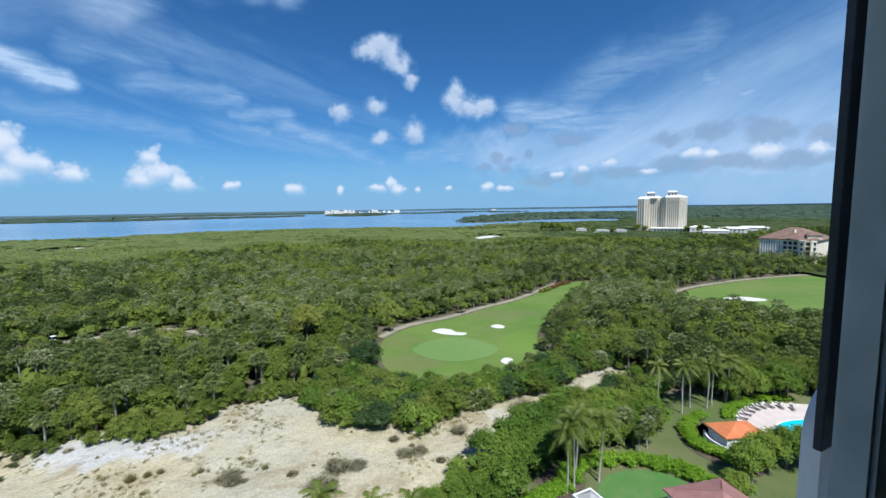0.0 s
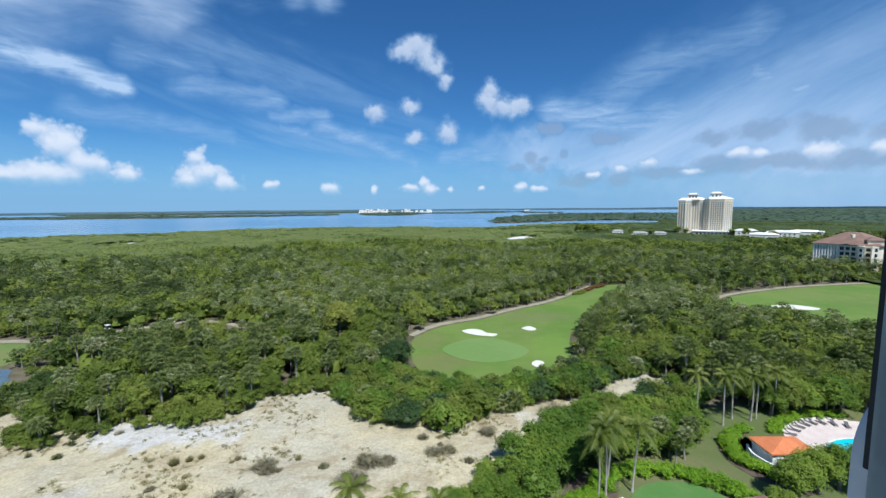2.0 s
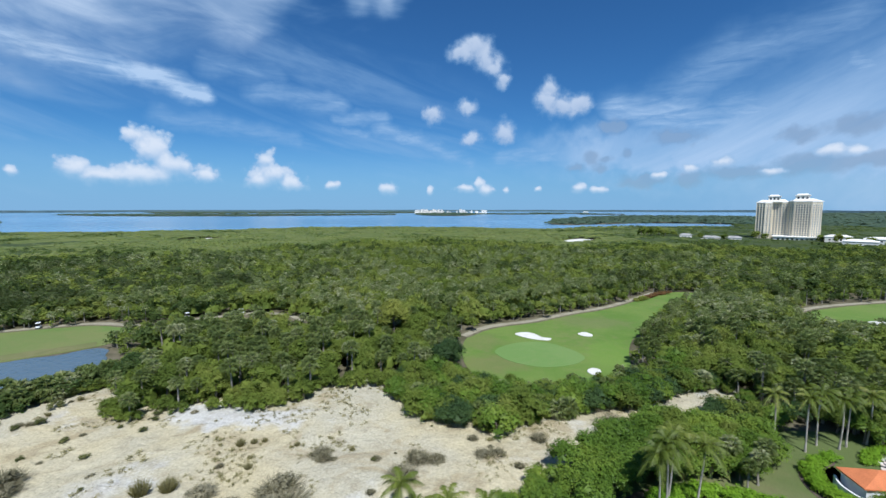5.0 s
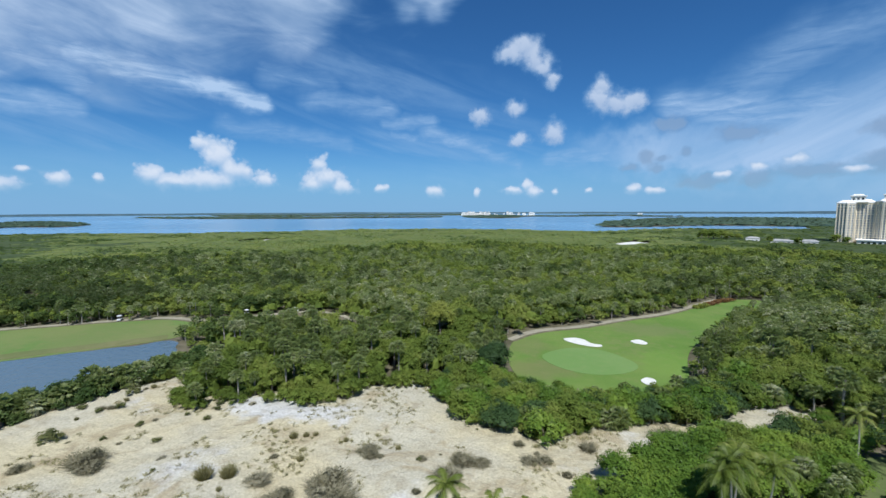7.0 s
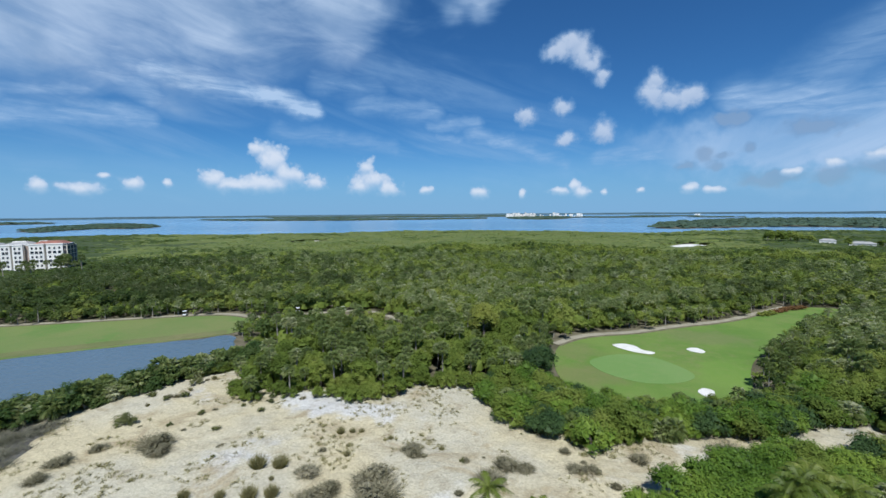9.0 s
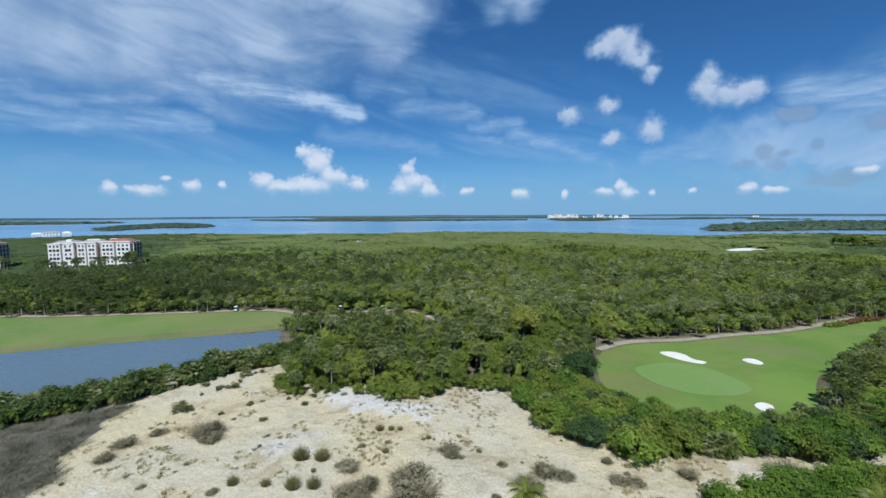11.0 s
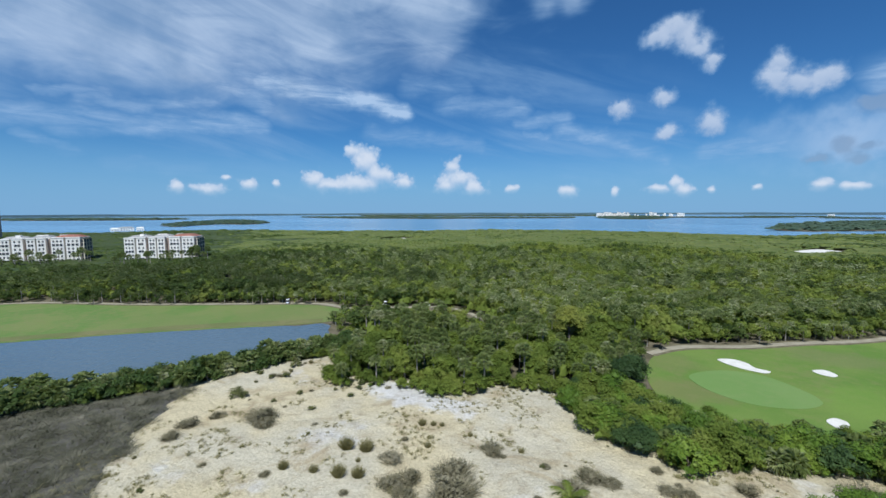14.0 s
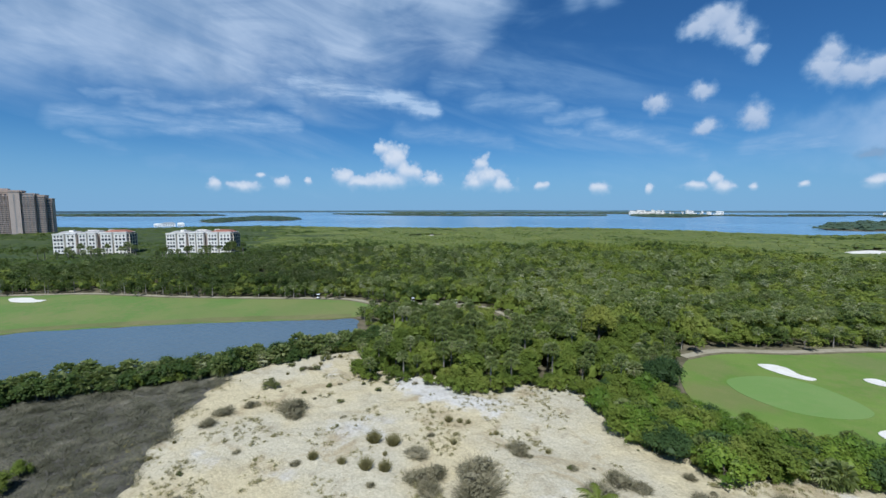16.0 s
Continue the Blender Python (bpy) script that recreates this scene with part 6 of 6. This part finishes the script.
M_DARKMETAL = plain("dark_bronze_metal", (0.03, 0.034, 0.04), (0.042, 0.046, 0.052), 2.0, 0.45, 8, 0.1, 0.005)

sheet("brush_ground", BRUSH, 0.12, 0.12, M_MULCHGREY, "grey litter under the dead brush", "ground")
sheet("garden_ground", GARDEN, 0.1, 0.1, M_LAWN, "mown garden grass, dry in places", "grass")
sheet("practice_green", rounded(((21, 53), (23, 57), (28, 58.8), (33, 57.5), (35, 53), (30, 49), (24, 49)), 8), 0.16, 0.05, M_LAWN_GREEN, "small round practice green", "grass")
sheet("planting_bed", rounded(((10, 49), (14, 58), (20, 61), (20.5, 57), (18.5, 53), (17, 47)), 6), 0.15, 0.05, M_MULCH_SHADE, "bed of brown mulch under the palms", "bed")
# Dark strip laid where the hedge's shade falls.
sheet("hedge_shade", rounded(((46.5, 74), (40.8, 69.5), (39.6, 64), (42, 59.5), (46, 57), (47, 58.5), (43.2, 61), (41.2, 64.5), (42, 68.5), (47.5, 72.6)), 5), 0.15, 0.05, M_MULCH_SHADE, "dark strip round the hedge, its shade put in as colour", "path")
DECK = rounded(((53, 70), (55, 74.5), (63, 78.5), (75, 76), (78, 62), (64, 60), (55, 64)), 6)
POOL = rounded(((57.6, 67.6), (59.2, 70.4), (63.6, 72), (69, 71.5), (71, 67), (68, 63.8), (61.5, 64.2)), 8)
sheet("pool_deck", DECK, 0.22, 0.12, M_DECK, "pale pink paved pool deck", "paving")
c_ = POOL.mean(0)
sheet("pool_rim", c_ + (POOL - c_) * 1.06, 0.27, 0.05, M_WHITEPAINT, "white coping round the pool", "coping")
sheet("pool_water", POOL, 0.29, 0.05, M_POOL, "bright turquoise pool water", "water")


def hedge(points, width, height, label, seed):
    """A clipped hedge: a dense body with leaves all over."""
    rng = np.random.RandomState(seed)
    line = open_curve(points, 8)
    pieces = []
    for p in line:
        for _ in range(3):
            q = p + rng.uniform(-width / 3, width / 3, 2)
            pieces.append(turned(crown_shape(rng, 3, 26, width * 0.5, -0.2, height, 0.22, 0.6), q[0], q[1], 0.1, rng.uniform(0, 6.3), 1.0))
    h = thing("hedge", (*points[0], 0), 0, label, "hedge")
    v, t = joined(pieces)
    ob = new("leaves", tri_mesh("leaves", v - np.array([*points[0], 0]), t, M_HEDGE))
    ob.parent = h


hedge(((17.5, 56.2), (19.5, 59.0), (24, 60.6), (29.6, 60.4), (34, 58.4), (36.6, 56)), 2.2, 1.5, "bright yellow-green clipped hedge round the practice green", 31)
hedge(((47.5, 73.4), (43.5, 71), (41.6, 67.6), (41.4, 64.2), (43.4, 61.2), (46, 59)), 1.8, 1.3, "curved clipped hedge outside the pool house", 32)
hedge(((12, 52), (14.5, 54), (17, 55)), 2.0, 1.2, "short clipped hedge beneath the palms", 33)
hedge(((8, 49.5), (11, 51)), 2.0, 1.2, "low bright hedge beside the bed", 34)


def coconut_palm(x, y, height, turn, label, reach=2.7, seed=1):
    rng = np.random.RandomState(seed)
    t = thing("coconut_palm", (x, y, 0.1), turn, label, "palm", "coconut palms of the garden")
    tr = new("trunk", tri_mesh("trunk", *trunk_shape(rng, height, 0.15, 0.1, 8, 9, 0.5), M_COCOBARK, True))
    tr.parent = t
    v, tt = frond_crown(rng, 0.0, 16, 26, reach)
    top = trunk_shape(np.random.RandomState(seed), height, 0.15, 0.1, 8, 9, 0.5)[0][-8:].mean(0)
    cr = new("fronds", tri_mesh("fronds", v + top, tt, M_FROND))
    cr.parent = t


for n_, (x, y, h_) in enumerate(((16.7, 54.0, 9.6), (18.8, 57.2, 10.2), (22.0, 56.3, 9.8), (18.0, 55.0, 10.4))):
    coconut_palm(x, y, h_, 40 * n_, "tall slender coconut palm with a pale trunk in the bed", 3.5, 50 + n_)
for n_, (x, y, h_) in enumerate(((-14.6, 46.3, 6.2), (-9.6, 45.0, 5.2), (-4.6, 45.6, 5.2), (-12.4, 44.0, 4.6))):
    coconut_palm(x, y, h_, 70 * n_, "coconut palm with upright fronds at the edge of the sand", 3.5, 60 + n_)
for n_, (x, y, h_) in enumerate(((45, 75.5, 9.2), (48, 78, 9.6), (51, 77.5, 9.0), (52.6, 78.5, 9.4), (56.5, 80, 8.8), (42, 78.5, 8.5))):
    coconut_palm(x, y, h_, 55 * n_, "coconut palm behind the pool house", 3.0, 70 + n_)

BUSHES = rounded(((-12, 40), (-8, 49), (-2, 55), (6, 62), (15, 71), (26, 79), (38, 78), (40, 71), (33, 65), (24, 63.5), (16, 61), (11, 55), (6, 48), (2, 40)), 6)


def foreground():
    rng = np.random.RandomState(24)
    shrubs = [tree_model("garden_shrub", trunk_shape(RNG, 2.4, 0.14, 0.06, limbs=5, spread=1.2), broad(RNG, 26, 42, 0.3, 2.3, -0.2, 4.6), M_BARK, M_BRIGHT, "dense bright green shrub in the garden", "shrub", "shrubs of the garden") for _ in range(4)]
    tall = [tree_model("garden_tree", trunk_shape(RNG, 4.5, 0.25, 0.1, limbs=6, spread=2.0), broad(RNG, 34, 60, 0.34, 3.1, 0.4, 8.0), M_BARK, m, "leafy green garden tree with an uneven crown", "tree", "trees of the garden") for m in (M_BRIGHT, M_LEAF, M_BRIGHT)]
    lo, hi = BUSHES.min(0), BUSHES.max(0)
    x, y = [g.ravel() for g in np.meshgrid(np.arange(lo[0], hi[0], 2.7), np.arange(lo[1], hi[1], 2.7))]
    x, y = x + rng.uniform(-1, 1, x.size), y + rng.uniform(-1, 1, y.size)
    for px, py in zip(x[k := inside(BUSHES, x, y)], y[k]):
        use(shrubs[rng.randint(4)], px, py, 0, rng.uniform(0, 6.3), rng.uniform(0.75, 1.2) * (0.7 if px < 6 else 1.0))
    for px, py, s in ((20, 71, 0.8), (24, 73, 0.85), (29, 72, 0.72), (33, 73, 0.66), (17, 66, 0.8), (23, 68, 0.85), (43.5, 55.5, 0.85), (47.5, 57.6, 0.9), (51, 58.6, 0.85), (55, 59, 0.85), (39, 52, 0.6), (60, 57, 0.95)):
        use(tall[rng.randint(3)], px, py, 0, rng.uniform(0, 6.3), s)
    for px, py, s in ((30, 66.5, 0.9), (33, 64.5, 0.8), (27, 65, 0.85), (35.5, 68, 0.9), (31, 63, 0.7)):
        use(FAN_NEAR[rng.randint(2)], px, py, 0, rng.uniform(0, 6.3), s)
    for _ in range(26):
        px, py = rng.uniform(54, 82), rng.uniform(79, 86)
        use(tall[rng.randint(3)], px, py, 0, rng.uniform(0, 6.3), rng.uniform(0.6, 0.95))


foreground()


def pool_house():
    h = thing("pool_house", (47.6, 64.6, 0.1), 4, "white pool house under an orange tiled roof", "pool house")
    foot = [(-3.2, -2.1), (3.2, -2.1), (3.2, 2.1), (-3.2, 2.1)]
    part("wall", block(foot, 0, 2.7), M_WHITEPAINT, h)
    part("roof", hip(foot, 2.7, 0.16, 1.25, 0.12, 0.18), M_ORANGEROOF, h)
    window_rows(h, (-3.2, -2.1), (3.2, -2.1), 0.5, 1, 3, 3, window_mesh(1.2, 1.5, M_WHITEPAINT))
    w = thing("garden_wall", (43, 63, 0.1), 0, "low curved white garden wall inside the hedge", "wall")
    line = open_curve(((0.9, 4.0), (0.2, 1.6), (0.9, -0.9), (2.6, -2.8)), 6)
    for a, b in zip(line, line[1:]):
        d = unit(b - a) * 0.02
        s = np.array([-d[1], d[0]]) / 0.02 * 0.14
        part("wall_block", block([tuple(a - d - s), tuple(b + d - s), tuple(b + d + s), tuple(a - d + s)], 0, 1.5), M_WHITEPAINT, w)


def lounger():
    t = thing("sun_lounger", (55.0, 72.6, 0.22), 60, "dark sling sun lounger on the pool deck", "sun lounger", "sun loungers on the deck")
    part("seat", box(-0.33, 0.33, -0.6, 0.75, 0.3, 0.36, 0.01), M_CLOTH, t)
    bm = box(-0.33, 0.33, 0.0, 0.75, -0.03, 0.03, 0.01)
    bmesh.ops.rotate(bm, verts=bm.verts, cent=(0, 0, 0), matrix=Matrix.Rotation(radians(40), 3, "X"))
    bmesh.ops.translate(bm, verts=bm.verts, vec=(0, 0.74, 0.34))
    part("backrest", bm, M_CLOTH, t)
    for x in (-0.3, 0.3):
        part("rail", box(x - 0.03, x + 0.03, -0.62, 0.78, 0.26, 0.31), M_WHITEPAINT, t)
        for y in (-0.5, 0.65):
            part("leg", box(x - 0.03, x + 0.03, y - 0.03, y + 0.03, 0, 0.27), M_WHITEPAINT, t)
    t.scale = (0.85, 0.85, 0.85)
    rng = random.Random(3)
    for k in range(1, 8):
        f = k / 7
        copy_thing(t, pose(55.0 + 11.5 * f, 72.6 + 4.2 * math.sin(f * 2.3), 0.22, 0, 0, 60 - 70 * f + rng.uniform(-8, 8)))


def hip_pavilion(x, y, half, z, rise, wall, roof, label, turn):
    p = thing("garden_pavilion", (x, y, 0.1), turn, label, "pavilion")
    foot = [(-half, -half), (half, -half), (half, half), (-half, half)]
    part("wall", block([(a * 0.9, b * 0.9) for a, b in foot], 0, z), wall, p)
    part("roof", hip(foot, z, 0.0, rise, 0.03, 0.16), roof, p)
    for sx, sy in foot:
        bm = bmesh.new()
        v = [bm.verts.new(c) for c in ((sx, sy, z + 0.16), (sx * 0.94, sy, z + 0.16), (sx * 0.03, sy * 0.03, z + rise + 0.3), (sx * 0.03, sy * 0.06, z + rise + 0.3), (sx, sy * 0.94, z + 0.16))]
        bm.faces.new((v[0], v[1], v[2]))
        bm.faces.new((v[0], v[3], v[4]))
        part("ridge_cap", bm, roof, p)


def deck_border():
    """Pale boulders and low plants along the deck's far side."""
    rng = np.random.RandomState(36)
    base = None
    for k in range(26):
        f = k / 25
        x, y = 53.6 + 15 * f + rng.uniform(-0.5, 0.5), 74.2 + 4.8 * math.sin(f * 2.2) + rng.uniform(-0.5, 0.5)
        if base is None:
            base = thing("boulder", (x, y, 0.1), 0, "pale boulder at the rim of the pool deck", "boulder", "boulders round the deck")
            bm = bmesh.new()
            bmesh.ops.create_icosphere(bm, subdivisions=2, radius=0.42)
            for v in bm.verts:
                v.co *= 1 + 0.35 * noise.noise(v.co * 2.3)
                v.co.z *= 0.7
            part("rock", bm, M_BUNKER, base)
        else:
            ob = copy_thing(base, pose(x, y, 0.1, 0, 0, rng.uniform(0, 360)))
            s_ = rng.uniform(0.5, 1.2)
            ob.scale = (s_, s_, s_)


pool_house()
lounger()
deck_border()
hedge(((52.5, 73.8), (56, 77), (62, 80), (69, 80.5)), 1.6, 0.8, "low planting behind the pool deck", 35)
hip_pavilion(33.6, 47.2, 4.6, 2.7, 2.0, M_WHITEPAINT, M_PINKROOF, "pavilion under a pink-brown hipped roof", 12)
g_ = thing("gazebo", (17.8, 48.2, 0.1), 25, "small gazebo with a dark roof and white fascia", "gazebo")
part("roof", hip([(-1.3, -1.3), (1.3, -1.3), (1.3, 1.3), (-1.3, 1.3)], 3.4, 0.0, 0.8, 0.05, 0.05), M_GREYROOF, g_)
for x0, x1, y0, y1 in ((-1.5, 1.5, -1.5, -1.28), (-1.5, 1.5, 1.28, 1.5), (-1.5, -1.28, -1.28, 1.28), (1.28, 1.5, -1.28, 1.28)):
    part("fascia", box(x0, x1, y0, y1, 3.2, 3.55), M_WHITEPAINT, g_)
for x in (-1.3, 1.3):
    for y in (-1.3, 1.3):
        part("post", box(x - 0.08, x + 0.08, y - 0.08, y + 0.08, 0, 3.2), M_WHITEPAINT, g_)


def golf_carts():
    t = thing("golf_cart", (-124.5, 123.5, 0.22), 40, "white golf cart with a roof on the path", "golf cart", "golf carts on the path")
    part("body", box(-0.6, 0.6, -1.15, 1.1, 0.3, 0.75, 0.08), M_WHITEPAINT, t)
    part("seat", box(-0.55, 0.55, -0.35, 0.25, 0.75, 1.2, 0.06), M_CLOTH, t)
    part("roof", box(-0.62, 0.62, -0.95, 0.85, 1.82, 1.9, 0.03), M_WHITEPAINT, t)
    for x in (-0.55, 0.55):
        for y in (-0.85, 0.75):
            part("roof_post", box(x - 0.025, x + 0.025, y - 0.025, y + 0.025, 0.7, 1.83), M_DARKMETAL, t)
        for y in (-0.75, 0.75):
            bm = bmesh.new()
            bmesh.ops.create_cone(bm, cap_ends=True, segments=14, radius1=0.24, radius2=0.24, depth=0.2)
            bmesh.ops.rotate(bm, verts=bm.verts, cent=(0, 0, 0), matrix=Matrix.Rotation(radians(90), 3, "Y"))
            bmesh.ops.translate(bm, verts=bm.verts, vec=(x, y, 0.24))
            part("wheel", bm, M_CLOTH, t)
    copy_thing(t, pose(-121.4, 125.4, 0.22, 0, 0, 70))
    copy_thing(t, pose(-106.0, 134.2, 0.22, 0, 0, 110))
    copy_thing(t, pose(-159.0, 104.0, 0.22, 0, 0, 40))


def flower_bed():
    rng = np.random.RandomState(40)
    for line, m, lab in ((((52, 196), (57, 203), (63, 208)), leafy("red_leaves", ((0.0, (0.14, 0.06, 0.03)), (1.0, (0.26, 0.15, 0.06))), 0.6), "bed of red-brown shrubs at the fairway's end"),
                         (((46, 189), (50, 194)), M_YELLOW, "bed of yellow shrubs beside the path")):
        pts = open_curve(line, 10)
        out = [turned(crown_shape(rng, 4, 14, 1.0, 0.0, 1.2, 0.4), *(p + rng.uniform(-0.9, 0.9, 2)), 0.1, 0, 1.0) for p in pts for _ in range(2)]
        v, t = joined(out)
        b = thing("flower_bed", (*line[0], 0), 0, lab, "flower bed")
        ob = new("leaves", tri_mesh("leaves", v - np.array([*line[0], 0]), t, m))
        ob.parent = b


golf_carts()
flower_bed()


# ---- the building from which one looks out ----
M_GREYPAINT = plain("grey_painted_frame", (0.5, 0.56, 0.57), (0.46, 0.52, 0.53), 1.5, 0.5, 9, 0.08, 0.003)
M_STUCCO = plain("white_stucco", (0.82, 0.82, 0.84), (0.77, 0.77, 0.79), 1.2, 0.85, 12, 0.25, 0.006)
M_ROOMWALL = plain("room_wall_paint", (0.62, 0.6, 0.56), (0.58, 0.56, 0.52), 0.6, 0.85, 9, 0.1, 0.003)
TURN = 26.0  # the front faces this far to the left of +y
FRONT = pose(0, 0, 40, 0, 0, TURN) @ pose(0, 0.24, 0)


def setting(name, bm, material, label, category):
    ob = part(name, bm, material)
    ob.matrix_world = FRONT
    return tagged(ob, label, category, kind="structure")


R_ = 1.961  # the outer frame's left edge, right of the eye, placed to fit the camera's view
L_ = -2.4
setting("wall_front_right", box(1.7, 12, 0.0, 0.28, -1.6, 1.5), M_STUCCO, "stucco front beside the window", "wall")
setting("wall_front_left", box(-14, L_, 0.0, 0.28, -1.6, 1.5), M_STUCCO, "stucco front beyond the window", "wall")
setting("wall_front_below", box(L_, 1.7, 0.0, 0.28, -1.6, -1.05), M_STUCCO, "stucco front below the window", "wall")
setting("wall_front_above", box(L_, 1.7, 0.0, 0.28, 1.2, 1.5), M_STUCCO, "stucco front above the window", "wall")
setting("floor", box(-14, 12, -6, 0, -1.75, -1.6), M_ROOMWALL, "pale room floor", "floor")
setting("ceiling", box(-14, 12, -6, 0, 1.5, 1.65), M_ROOMWALL, "pale room ceiling", "ceiling")
setting("wall_back", box(-14, 12, -6.2, -6, -1.6, 1.5), M_ROOMWALL, "pale room wall behind", "wall")
setting("wall_side_right", box(12, 12.2, -6.2, 0.28, -1.75, 1.65), M_ROOMWALL, "pale room wall", "wall")
setting("wall_side_left", box(-14.2, -14, -6.2, 0.28, -1.75, 1.65), M_ROOMWALL, "pale room wall", "wall")
setting("storeys_below", box(-14.2, 12.2, -16, 0.28, -40.2, -1.75), M_STUCCO, "stucco storeys below the room", "building")
setting("storeys_above", box(-14.2, 12.2, -16, 0.28, 1.65, 16), M_STUCCO, "stucco storeys above the room", "building")

win = thing("window_1", (0, 0, 0), 0, "tall opened window with a dark outer frame and a grey inner frame", "window", kind="structure")
win.matrix_world = FRONT
part("outer_frame", box(R_, 2.9, 0.482, 0.512, -0.965, 2.8, 0.003), M_DARKMETAL, win, "dark bronze outer frame")
part("jamb", box(2.3, 2.5, 0.28, 0.482, -1.05, 1.5), M_DARKMETAL, win)
part("inner_frame", box(0.66, 1.72, -0.047, -0.004, -1.05, 1.2, 0.006), M_GREYPAINT, win, "grey painted inner frame")
part("window_sill", box(L_, 1.7, -0.1, 0.0, -1.1, -1.04, 0.01), M_STUCCO, win)


def rounded_end(x0, x1, y0, y1, z0, z1, r):
    """A slab whose upper corner at x0 is rounded off."""
    bm = bmesh.new()
    prof = [(x1, z0), (x1, z1)] + [(x0 + r - r * math.sin(q), z1 - r + r * math.cos(q)) for q in [k * math.pi / 24 for k in range(13)]] + [(x0, z0)]
    rows = [[bm.verts.new((x, y, z)) for x, z in prof] for y in (y0, y1)]
    bm.faces.new(rows[0]), bm.faces.new(rows[1][::-1])
    for i in range(len(prof)):
        j = (i + 1) % len(prof)
        bm.faces.new((rows[0][i], rows[1][i], rows[1][j], rows[0][j]))
    bmesh.ops.recalc_face_normals(bm, faces=bm.faces)
    return bm


setting("balcony_wall", rounded_end(2.409, 4.8, 0.65, 0.73, -1.75, -0.89, 0.26), M_STUCCO, "white rounded balcony wall outside the window", "wall")
